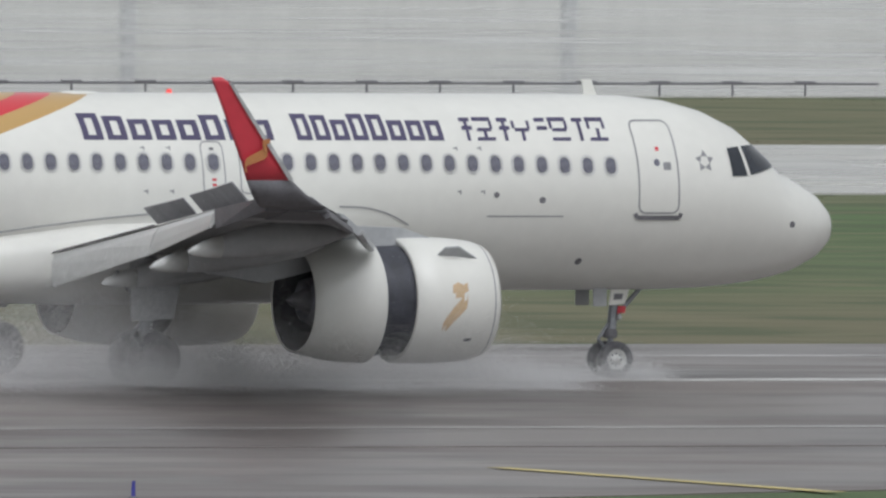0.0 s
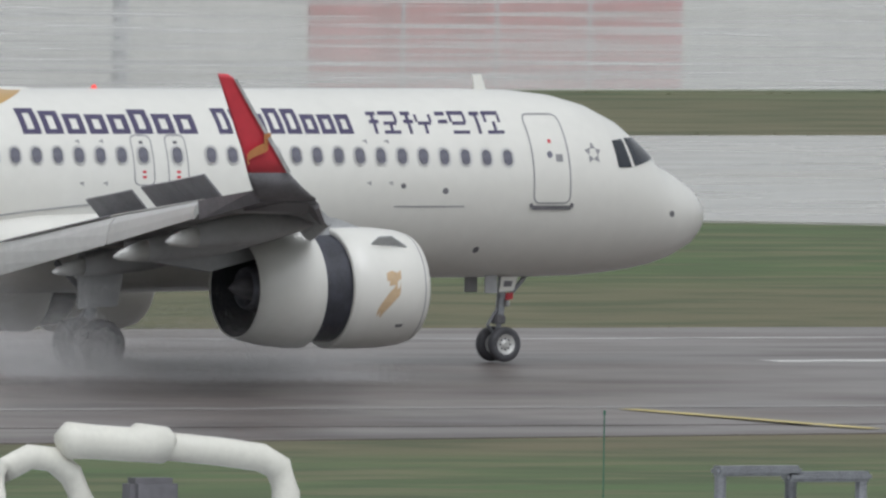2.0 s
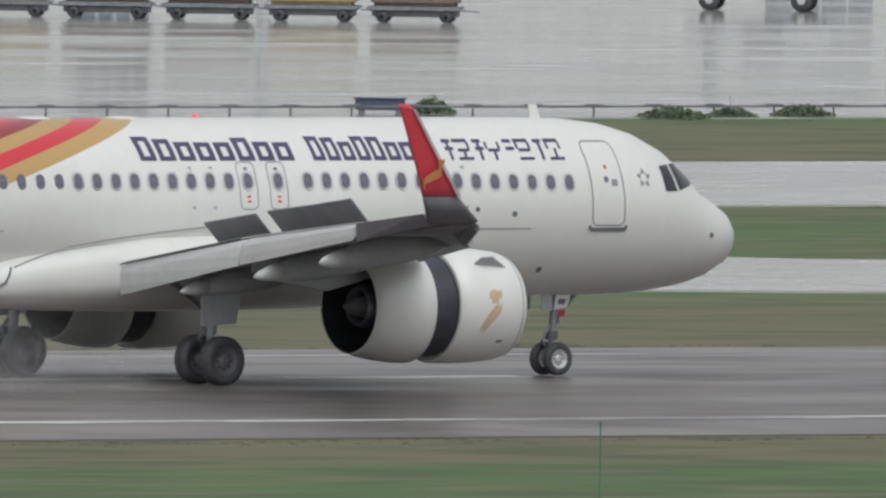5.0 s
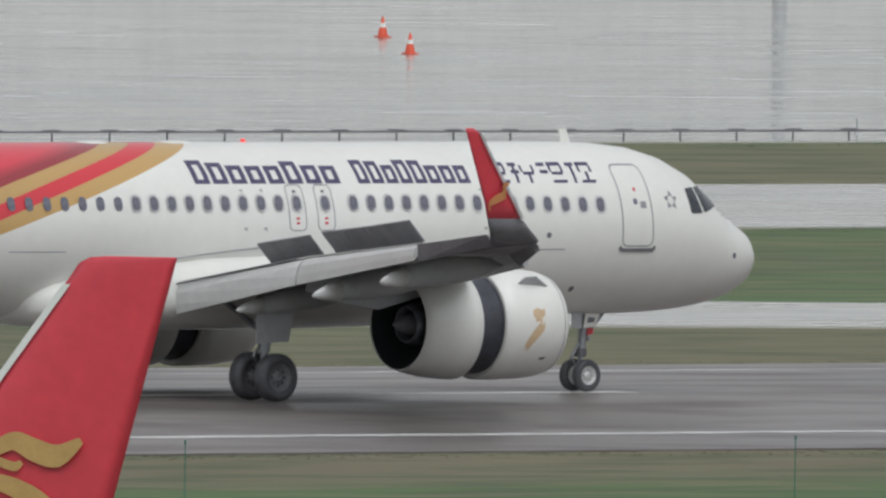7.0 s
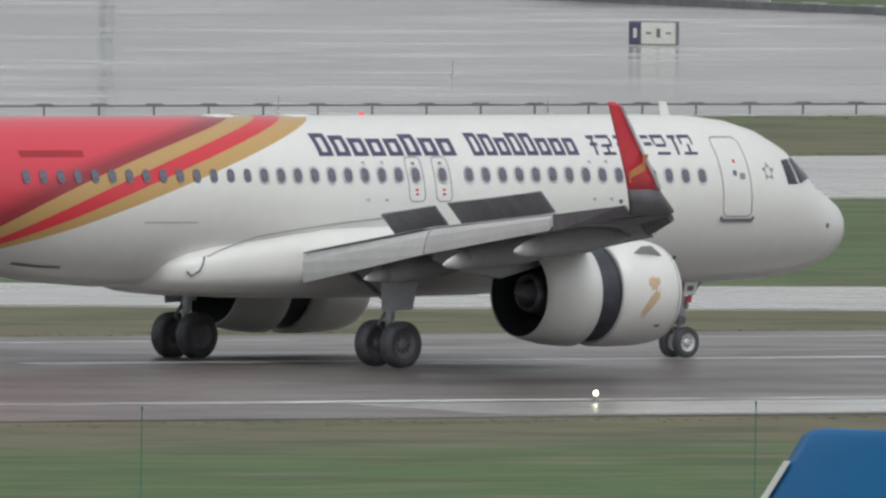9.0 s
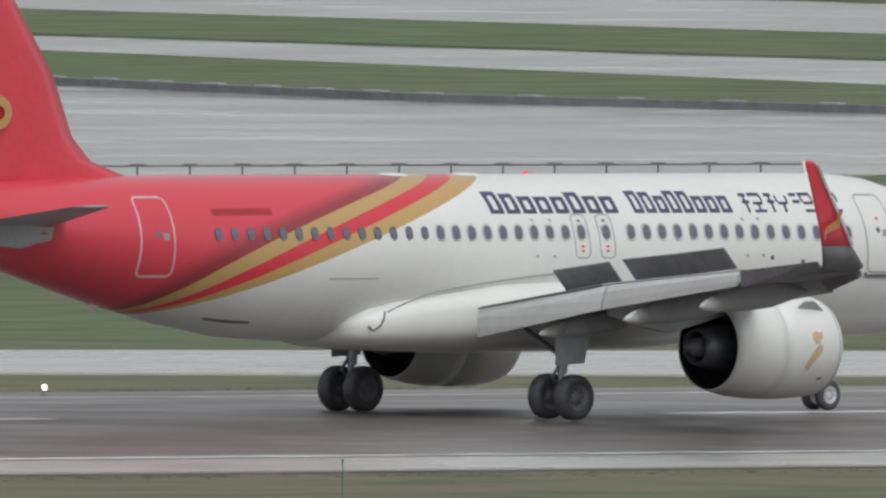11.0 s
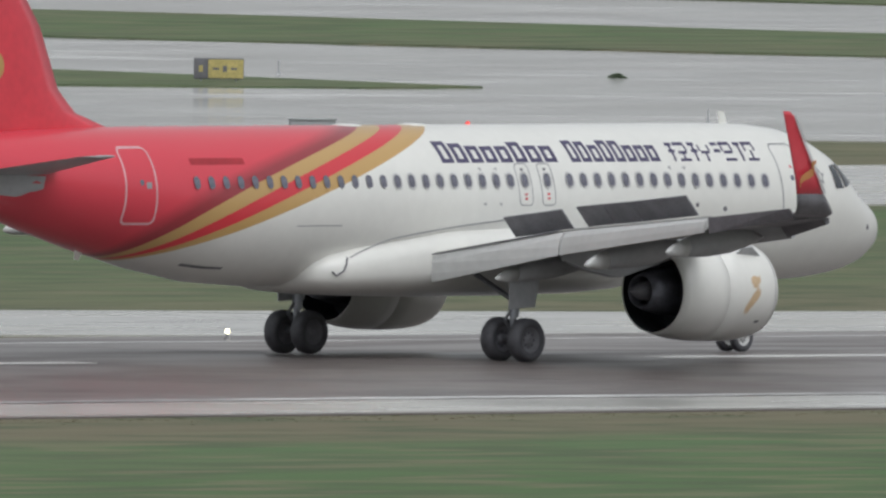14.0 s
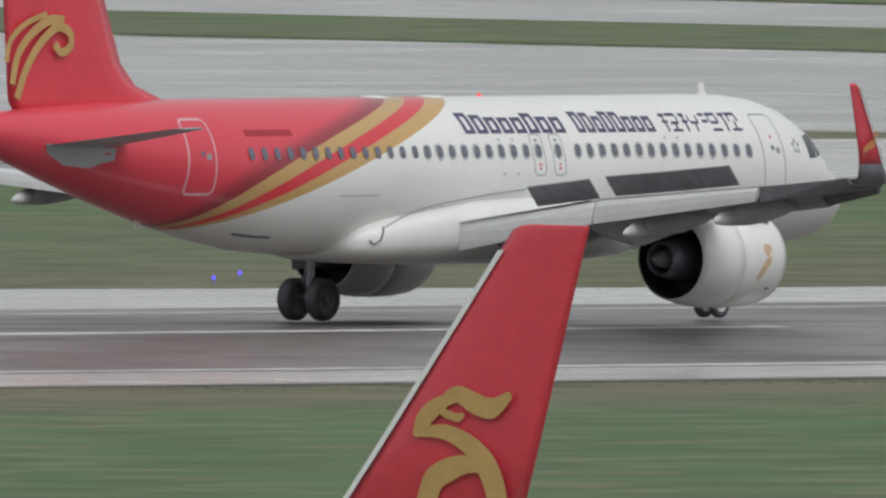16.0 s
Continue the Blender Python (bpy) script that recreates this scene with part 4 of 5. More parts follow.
def surroundings():
    # taxiways, apron and grass islands
    sheet("taxiway", [(-1500, 150), (2600, 150), (2600, 195), (-1500, 195)], -0.40, CONCRETE, "wet pale concrete taxiway beside the runway")
    sheet("exit_taxiway", [(520, 150), (575, 102), (636, 73), (692, 55), (718, 45), (742, 38), (770, 28), (1500, 28), (1500, 41), (827, 42), (796, 47), (765, 57), (728, 66), (708, 73), (657, 100), (643.0, 119.5), (648.9, 133.8), (664.7, 149.0), (678.7, 150.0)], -0.395, CONCRETE, "wet concrete exit taxiway curving into the runway")
    sheet("runway_shoulder", [(250, 30.05), (545, 30.05), (510, 33.0), (250, 34.5)], -0.41, ASPHALT, "narrow wet asphalt shoulder of the runway")
    sheet("near_taxiway", [(160, -140), (312, -86), (386, -55), (441, -39), (478, -33.5), (510, -28), (260, -28), (160, -60)], -0.425, ASPHALT, "wet asphalt taxiway leaving the runway")
    sheet("apron", [(-900, 245), (966, 245), (1004, 195), (2400, 195), (2400, 1400), (-900, 1400)], -0.405, APRON, "wide wet concrete apron that mirrors the sky")
    for outline in ([(1025, 440), (1020, 415), (1005, 349), (1012, 319), (1018, 306), (1029, 299), (1036, 300), (1040, 320), (1045, 352), (1062, 440)], [(1120, 280), (1109, 317), (1100, 348), (1093, 376), (1089, 417), (1080, 620), (1125, 620), (1132, 464), (1137, 420), (1138, 385), (1147, 354), (1160, 300)], [(1191, 380), (1232, 380), (1232, 700), (1191, 700)], [(1026, 440.1), (1062, 440.1), (1074, 700), (1040, 700)]):
        sheet("grass_island", outline, -0.34, GRASS, "flat green grass island between taxiways", category="grass")
    # kerb with pale blocks along the nearest island
    kerb_pts = [(1025, 440), (1020, 415), (1012.4, 381), (1005, 349), (1012, 319)]
    kerb = tagged(piece("kerb", mesh("kerb", *join(*[plate([(x0 - 0.3, CENTRE + d0, -0.42), (x1 - 0.3, CENTRE + d1, -0.42), (x1 + 0.3, CENTRE + d1, -0.42), (x0 + 0.3, CENTRE + d0, -0.42)], 0.3) for (x0, d0), (x1, d1) in zip(kerb_pts, kerb_pts[1:])])), DARK), "dark raised kerb with pale blocks", "kerb", kind="structure")
    for (x0, d0), (x1, d1) in zip(kerb_pts, kerb_pts[1:]):
        n = int(abs(d1 - d0) / 4)
        for i in range(n):
            x, d = x0 + (x1 - x0) * i / n, d0 + (d1 - d0) * i / n
            part("kerb_block", box_bm(x - 0.2, x + 0.2, CENTRE + d - 0.5, CENTRE + d + 0.5, -0.12, -0.06, 0.01), GREY, kerb)
    # yellow stripes across the shoulder
    for x, d0, d1 in ((387.0, -42, -56), (412.6, -33, -45), (442.0, -29, -39), (469.6, -23.4, -33), (494.4, -23.4, -31), (524.0, -23.0, -30)):
        q = [(x + u, CENTRE + d, max(-0.405, -SLOPE * abs(d) + 0.014)) for u, d in ((-0.25, d0), (0.25, d0), (0.25, d1), (-0.25, d1))]
        tagged(piece("shoulder_stripe", mesh("shoulder_stripe", *plate(q, 0.006)), YELLOW), "yellow painted stripe on wet pavement", "marking", kind="structure")
    # low rail with posts along the edge of the apron
    seg = mesh("rail", *tube([(0, 0, 0.34), (9.2, 0, 0.34)], 0.035, 8))
    foot = mesh("rail_post", *join(tube([(0, 0, 0), (0, 0, 0.33)], 0.035, 8), tube([(-0.32, 0, 0.38), (0.32, 0, 0.38)], 0.04, 8)))
    proto = None
    for k in list(range(-2, 25)) + list(range(27, 72)):
        x = 323 + 9.2 * k
        if x > 925 or x < 300 or 545 < x < 650:
            continue
        m = Matrix.Translation((x, CENTRE + 247, GROUND_Z))
        if proto is None:
            proto = thing("low_rail", "low dark metal rail on short posts", "rail", "rails along the apron", m)
            piece("rail", seg, DARK, proto)
            for i in range(4):
                piece("rail_post", foot, DARK, proto, at=Matrix.Translation((2.3 * i, 0, 0)))
        else:
            copy_thing(proto, m)
    # green fence posts on the near side
    post = thing("fence_post", "slim green metal fence post on the grass", "fence post", "perimeter fence posts", Matrix.Translation((399.0, CENTRE - 110, GROUND_Z)))
    piece("post", mesh("post", *tube([(0, 0, 0), (0, 0, 3.1)], 0.013, 6)), GREEN_METAL, post)
    piece("cap", mesh("cap", *lathe([(3.05, 0.024), (3.13, 0.022), (3.14, 0.005)], "z", 8)), GREEN_METAL, post)
    for x in (384.4, 414.4, 429.9, 443.9, 461.4, 477.4, 492.8, 508.4, 524.4, 540.4, 556.4, 573.3, 589.4, 605.4, 621.2):
        copy_thing(post, Matrix.Translation((x, CENTRE - 110, GROUND_Z)))
    # runway edge lights
    v, f = lathe([(0.0, 0.09), (0.06, 0.07), (0.1, 0.035), (0.16, 0.035)], "z", 12)
    base, head = mesh("base", v, f), mesh("lamp", *lathe([(0.16, 0.04), (0.2, 0.065), (0.26, 0.055), (0.29, 0.01)], "z", 12))
    light = thing("edge_light", "small lit white lamp at the runway edge", "runway light", "runway edge lights", Matrix.Translation((643.7, CENTRE - 23.5, -SLOPE * 23.5)))
    piece("base", base, DARK, light)
    piece("lamp", head, LAMP, light, "glowing warm white lamp")
    for x, d in ((703.95, -23.3), (759.7, 24.9), (700.2, 25.0), (519.1, 34.6)):
        copy_thing(light, Matrix.Translation((x, CENTRE + d, -SLOPE * abs(d))))
    blue = thing("taxiway_light", "small lit blue lamp beside the taxiway", "taxiway light", "taxiway edge lights", Matrix.Translation((445.0, CENTRE - 27.2, -0.40)))
    piece("base", base, DARK, blue)
    piece("lamp", mesh("lamp", *lathe([(0.16, 0.03), (0.2, 0.05), (0.25, 0.045), (0.28, 0.01)], "z", 12)), BLUE_LAMP, blue, "glowing blue lamp")
    for x, d in ((416.6, -35.4), (811.0, 49.0), (816.0, 53.0)):
        copy_thing(blue, Matrix.Translation((x, CENTRE + d, -0.43)))
    stake = thing("blue_marker", "slim blue taxiway edge marker standing in the verge", "marker", "taxiway edge markers", Matrix.Translation((407.2, CENTRE - 46.6, -0.42)))
    piece("stem", mesh("stem", *tube([(0, 0, 0), (0, 0, 0.34)], [0.045, 0.035], 10)), MARKER, stake)
    piece("base", mesh("base", *lathe([(0.0, 0.1), (0.03, 0.09), (0.05, 0.045)], "z", 12)), DARK, stake)
    for x, d in ((412.4, -41.5), (370.6, -57.8)):
        copy_thing(stake, Matrix.Translation((x, CENTRE + d, -0.42)))
    # short marker posts on the apron
    mark = thing("marker_post", "short grey marker post on the apron", "marker post", "apron marker posts", Matrix.Translation((915.3, CENTRE + 298, -0.42)))
    piece("stem", mesh("stem", *join(tube([(0, 0, 0), (0, 0, 0.5)], 0.035, 8), tube([(-0.1, 0, 0), (0.1, 0, 0)], 0.06, 6))), GREY, mark)
    for x, d in ((563.0, 250), (583.0, 250), (867.2, 250.6), (875.9, 247.4), (997.3, 249), (958.1, 249), (769.0, 252), (842, 254), (1047.0, 322)):
        copy_thing(mark, Matrix.Translation((x, CENTRE + d, -0.42)))
    # dark equipment boxes
    def cabin(x, d, w, h, depth, label, mat):
        box = thing("equipment_box", label, "box", "equipment boxes", Matrix.Translation((x, CENTRE + d, GROUND_Z + 0.02)) @ pose(0, 0, 0, 0, 0, -42))
        part("housing", box_bm(-w / 2, w / 2, -depth / 2, depth / 2, 0.12, h, 0.03), mat, box)
        part("lid", box_bm(-w / 2 - 0.04, w / 2 + 0.04, -depth / 2 - 0.04, depth / 2 + 0.04, h, h + 0.05, 0.01), mat, box)
        for i in (-1, 1):
            part("foot", box_bm(i * w * 0.38 - 0.08, i * w * 0.38 + 0.08, -depth / 2, depth / 2, 0, 0.12), DARK, box)
    cabin(754.7, 250.8, 1.5, 0.45, 0.5, "low slate blue equipment box beside the apron", SHEET)
    cabin(671.4, 223.0, 1.65, 0.95, 0.5, "slate blue equipment box on the grass", SHEET)
    cabin(1015.7, 304.0, 1.8, 0.9, 0.5, "slate blue sign back standing on the grass", SHEET)
    cabin(966.9, 237.0, 1.55, 0.5, 0.5, "grey equipment box with a pale front", GREY)
    cabin(1218.6, 523.0, 1.3, 0.9, 0.5, "dark box on a far grass island", SHEET)
    cabin(1210.1, 532.0, 1.3, 0.8, 0.5, "dark box on a far grass island", SHEET)
    # guidance signs

    def sign(x, d, w, h, lift, faces, label, z=-0.42, turn=-42):
        sg = thing("guidance_sign", label, "sign", "airfield signs", Matrix.Translation((x, CENTRE + d, z)) @ pose(0, 0, 0, 0, 0, turn))
        part("case", box_bm(-w / 2, w / 2, -0.09, 0.09, lift, lift + h, 0.015), DARK, sg)
        for i in (-1, 1):
            piece("leg", mesh("leg", *tube([(i * w * 0.35, 0, 0), (i * w * 0.35, 0, lift)], 0.035, 8)), GREY, sg)
        for u0, u1, mat, bars in faces:
            fp = part("face", box_bm(-w / 2 + w * u0 + 0.02, -w / 2 + w * u1 - 0.02, -0.105, -0.092, lift + 0.04, lift + h - 0.04), mat, sg)
            for b0, b1, c0, c1, bm_mat in bars:
                part("plain_bar", box_bm(-w / 2 + w * b0, -w / 2 + w * b1, -0.113, -0.106, lift + h * c0, lift + h * c1), bm_mat, fp)
    pale = material("pale_sign_face", (0.62, 0.62, 0.56), 0.5, vary=0.08)
    sign(960.3, 339.5, 1.78, 0.84, 0.06, ((0.0, 0.24, NAVY, ((0.09, 0.16, 0.3, 0.7, pale),)), (0.24, 0.94, pale, ((0.34, 0.44, 0.46, 0.54, DARK), (0.55, 0.63, 0.32, 0.7, DARK), (0.74, 0.84, 0.46, 0.54, DARK)))), "pale airfield sign with a dark blue end")
    sign(1030.85, 308.3, 1.8, 0.75, 0.1, ((0.0, 0.28, DARK, ((0.10, 0.18, 0.35, 0.65, YELLOW),)), (0.28, 1.0, YELLOW, ((0.38, 0.5, 0.45, 0.55, DARK), (0.58, 0.66, 0.35, 0.65, DARK), (0.74, 0.86, 0.45, 0.55, DARK)))), "yellow and black taxiway sign on grass", -0.36)
    sign(609.1, 32.0, 1.25, 0.88, 0.28, ((0.0, 1.0, pale, ()),), "plain white board on short legs", -0.45)
    sign(650.0, 36.0, 1.1, 0.60, 0.22, ((0.0, 0.8, YELLOW, ((0.25, 0.6, 0.4, 0.6, DARK),)), (0.8, 1.0, DARK, ())), "yellow runway sign with dark end", -0.45)
    # cones
    cone = thing("traffic_cone", "orange traffic cone on the wet apron", "cone", "traffic cones", Matrix.Translation((933.5, CENTRE + 391.8, -0.405)))
    red = material("orange_plastic", (0.65, 0.08, 0.03), 0.45, vary=0.1)
    piece("cone_body", mesh("cone_body", *lathe([(0.04, 0.19), (0.75, 0.03), (0.76, 0.01)], "z", 16), smooth=True), red, cone)
    piece("cone_band", mesh("cone_band", *lathe([(0.36, 0.122), (0.52, 0.084)], "z", 16)), WHITE, cone)
    part("cone_base", box_bm(-0.22, 0.22, -0.22, 0.22, 0, 0.05, 0.01), red, cone)
    copy_thing(cone, Matrix.Translation((913.4, CENTRE + 365.3, -0.405)))
    BROWN = material("brown_tarp", (0.20, 0.15, 0.12), 0.7, vary=0.25)
    SAND = material("sand_tarp", (0.38, 0.29, 0.15), 0.7, vary=0.2)
    # baggage dollies and a tractor on the apron
    for k, (x, d) in enumerate(((833.0, 384.0), (835.6, 381.6), (838.2, 379.2), (840.8, 376.8), (843.4, 374.4), (846.0, 372.0), (829.0, 389.0))):
        dolly(x, d, (BROWN, SAND, BROWN, BROWN, SAND, BROWN, BLUE)[k])
    pickup(874.6, 390.5)
    # bushes
    rnd = random.Random(8)
    for x, d, w, h in ((756.8, 251, 0.8, 0.42), (761.5, 245, 1.3, 0.3), (764.5, 246, 0.9, 0.25), (768, 247, 1.1, 0.3), (1056.4, 314, 0.35, 0.12), (1041.0, 346, 0.9, 0.25), (562.4, 45, 0.75, 0.1)):
        bush(x, d, w, h, rnd)
    # far hangar whose front mirrors in the wet apron
    hangar()
    pier()
    rooftop_pipes()
    parked_jet((282.6, 470.72), 30.9, BLUE, "blue", 0)
    parked_jet((339.1, 386.0), 41.3 + 38, BLUE, "blue", 1)
    parked_jet((467.36, 462.1), 45.3 + 36, RED, "red", 2)
    parked_jet((377.6, 473.7), 38.6 + 20, RED, "red", 3)
    tufts()


def dolly(x, d, cover):
    t = thing("baggage_dolly", "covered baggage dolly standing on the wet apron", "dolly", "baggage dollies", Matrix.Translation((x, CENTRE + d, -0.405)) @ pose(0, 0, 0, 0, 0, -43))
    part("deck", box_bm(-1.6, 1.6, -0.75, 0.75, 0.42, 0.56, 0.02), STEEL, t)
    part("cover", box_bm(-1.5, 1.5, -0.7, 0.7, 0.57, 1.7, 0.12), cover, t)
    part("skirt", box_bm(-1.45, 1.45, -0.55, 0.55, 0.2, 0.415, 0.02), DARK, t)
    piece("drawbar", mesh("drawbar", *tube([(1.6, 0, 0.45), (2.2, 0, 0.4)], 0.04, 8)), STEEL, t)
    v, f = lathe([(-0.09, 0.08), (-0.09, 0.19), (0.0, 0.21), (0.09, 0.19), (0.09, 0.08)], "y", 18)
    me = mesh("wheel", v, f, True)
    for i in (-1.1, 1.1):
        for j in (-0.62, 0.62):
            piece("wheel", me, RUBBER, t, at=Matrix.Translation((i, j, 0.21)))


def pickup(x, d):
    t = thing("pickup_truck", "grey pickup truck parked on the wet apron", "truck", "", Matrix.Translation((x, CENTRE + d, -0.405)) @ pose(0, 0, 0, 0, 0, -44))
    part("body", box_bm(-2.5, 2.5, -0.9, 0.9, 0.5, 1.05, 0.1), GREY, t)
    part("cab", box_bm(-0.6, 1.3, -0.82, 0.82, 1.0, 1.75, 0.2), GREY, t)
    part("side_window", box_bm(-0.4, 1.0, -0.835, -0.80, 1.15, 1.6, 0.02), PIT, t)
    v, f = lathe([(-0.12, 0.15), (-0.12, 0.35), (0, 0.38), (0.12, 0.35), (0.12, 0.15)], "y", 20)
    me = mesh("wheel", v, f, True)
    hub = mesh("hub", *lathe([(-0.1, 0.18), (-0.13, 0.12), (-0.12, 0.01)], "y", 16))
    for i in (-1.6, 1.65):
        for j in (-0.8, 0.8):
            w = piece("wheel", me, RUBBER, t, at=Matrix.Translation((i, j, 0.38)))
            piece("hub", hub, RIM, w)


def bush(x, d, w, h, rnd):
    t = thing("bush", "small dark green bush with uneven outline", "bush", "bushes on the verge", Matrix.Translation((x, CENTRE + d, GROUND_Z + 0.03)))
    v, f = [], []
    for _ in range(1400):
        q, r, u = rnd.uniform(0, math.tau), rnd.random() ** 0.5, rnd.random()
        p = Vector((w * r * math.cos(q) * (1 - 0.4 * u), w * r * math.sin(q) * (1 - 0.4 * u), h * u * (1.05 - 0.6 * r * r) * rnd.uniform(0.6, 1.3)))
        e1 = Vector((rnd.uniform(-1, 1), rnd.uniform(-1, 1), rnd.uniform(-1, 1))).normalized() * 0.07
        e2 = Vector((rnd.uniform(-1, 1), rnd.uniform(-1, 1), rnd.uniform(-0.2, 1))).normalized() * 0.1
        b = len(v)
        v += [p - e1, p + e2 * 0.3, p + e1, p + e2]
        f.append((b, b + 1, b + 2, b + 3))
    me = bpy.data.meshes.new("leaves")
    me.from_pydata([tuple(p) for p in v], [], f)
    piece("leaves", me, LEAF, t)
    piece("stem", mesh("stem", *join(*[tube([(0, 0, 0), (0.3 * w * math.cos(k), 0.3 * w * math.sin(k), h * 0.6)], [0.03, 0.01], 5) for k in range(5)])), BARK, t)


LEAF = material("bush_leaf", (0.105, 0.145, 0.085), 0.7, vary=0.3, scale=3)
BARK = material("bush_stem", (0.10, 0.07, 0.05), 0.8, vary=0.2, scale=8)


def hangar():
    wallm = material("pale_metal_siding", (0.60, 0.60, 0.58), 0.5, vary=0.08, scale=0.3, stretch=(6, 1, 0.3))
    h = thing("hangar", "long pale metal hangar with dark doors", "hangar", "", Matrix.Translation((0, CENTRE + 470, -0.42)))
    part("wall", box_bm(560, 1036, 0, 30, 0, 11, 0.1), wallm, h)
    part("roof", box_bm(558, 1038, -1, 31, 11.05, 11.6, 0.1), GREY, h)
    # unseen red and green panels, added only to tint the apron's reflections
    crimson = material("red_mirrored_panel", (0.46, 0.20, 0.20), 0.5, vary=0.25, scale=0.6)
    teal = material("green_mirrored_panel", (0.10, 0.24, 0.20), 0.5, vary=0.15, scale=0.5)
    for x0, x1, z1 in ((675.0, 676.9, 5.4), (691.8, 696.6, 5.2), (744.8, 754.2, 5.3), (767.5, 783, 5.6), (803, 806, 4.6), (833, 840, 2.6), (858, 862, 5.0), (903.2, 906.4, 6.2), (935, 940, 3.0), (968, 972, 5.5), (1030, 1034, 3.2)):
        d = part("door", box_bm(x0, x1, -0.12, -0.02, 0, z1, 0.03), crimson if x0 in (675.0, 767.5) else teal if x0 == 691.8 else SHEET, h, "red panel out of view, added for its reflection" if x0 in (675.0, 767.5) else "green panel out of view, added for its reflection" if x0 == 691.8 else "dark sliding door")
        for i in range(1, 4):
            x = x0 + (x1 - x0) * i / 4
            part("door_seam", box_bm(x - 0.06, x + 0.06, -0.16, -0.125, 0.1, z1 - 0.1), GREY, d)
    mast = thing("light_mast", "tall dark lattice floodlight mast by the hangar", "mast", "floodlight masts", Matrix.Translation((638.0, CENTRE + 455, -0.42)))
    piece("mast_leg", mesh("mast_leg", *tube([(0, 0, 0), (0, 0, 24)], [0.30, 0.2], 10)), GREY, mast)
    part("lamp_bank", box_bm(-1.6, 1.6, -0.3, 0.3, 23.5, 25, 0.05), GREY, mast)
    for x in (654.6, 697.0, 750.6, 810.9, 824.5, 900.7, 921.2, 1003.8, 1032.6):
        copy_thing(mast, Matrix.Translation((x, CENTRE + 455, -0.42)))


def pier():
    """The concourse roof below the camera's view, on which the pipes stand."""
    wallm = material("pier_cladding", (0.5, 0.5, 0.5), 0.5, vary=0.1, scale=0.4)
    p = thing("concourse", "long low concourse building with a flat grey roof", "building")
    part("wall", box_bm(60, 185, 215, 244, GROUND_Z, 15.4, 0.1), wallm, p)
    part("roof", box_bm(59, 186, 214, 245, 15.42, 15.7, 0.05), GREY, p)


def rooftop_pipes():
    cream = material("cream_painted_pipe", (0.72, 0.71, 0.64), 0.4, vary=0.06, scale=3)
    t = thing("white_pipe", "thick cream-white bent pipe on the roof", "pipe", "", Matrix.Translation((143.70, 234.8, 15.67)))
    piece("run", mesh("run", *tube([(1.82, 0, 0), (1.82, 0, 1.2), (1.76, 0, 1.36), (1.62, 0, 1.43), (1.3, 0, 1.47), (0.85, 0, 1.51)], 0.095, 20), smooth=True), cream, t)
    piece("sleeve", mesh("sleeve", *tube([(0.88, 0, 1.50), (0.86, 0, 1.515), (0.65, 0, 1.535), (0.62, 0, 1.52), (0.3, 0, 1.54), (0.12, 0, 1.55), (0.06, 0, 1.53)], [0.10, 0.125, 0.13, 0.115, 0.115, 0.125, 0.08], 20), smooth=True), cream, t)
    pts = [(-0.42, 0.1, 0), (-0.40, 0.1, 1.2), (-0.30, 0.1, 1.36), (-0.12, 0.1, 1.44), (0.06, 0.1, 1.42), (0.2, 0.1, 1.32), (0.29, 0.1, 1.15), (0.3, 0.1, 0)]
    piece("bend", mesh("bend", *tube(pts, 0.085, 18), smooth=True), cream, t)
    part("bracket", box_bm(0.58, 0.95, -0.08, 0.1, 0.9, 1.3, 0.04), DARK, t)
    part("bracket_leg", box_bm(0.72, 0.82, -0.05, 0.05, 0, 0.9, 0.01), DARK, t)
    fr = thing("roof_frame", "galvanised metal frame on the roof", "frame", "roof frames", Matrix.Translation((149.07, 235, 15.66)))
    for i in (0.0, 0.56):
        piece("upright", mesh("upright", *tube([(i, 0, 0), (i, 0, 1.3)], 0.04, 10)), STEEL, fr)
    part("top_bar", box_bm(-0.05, 0.62, -0.06, 0.06, 1.29, 1.36, 0.02), STEEL, fr)
    copy_thing(fr, Matrix.Translation((149.63, 235, 15.62)))


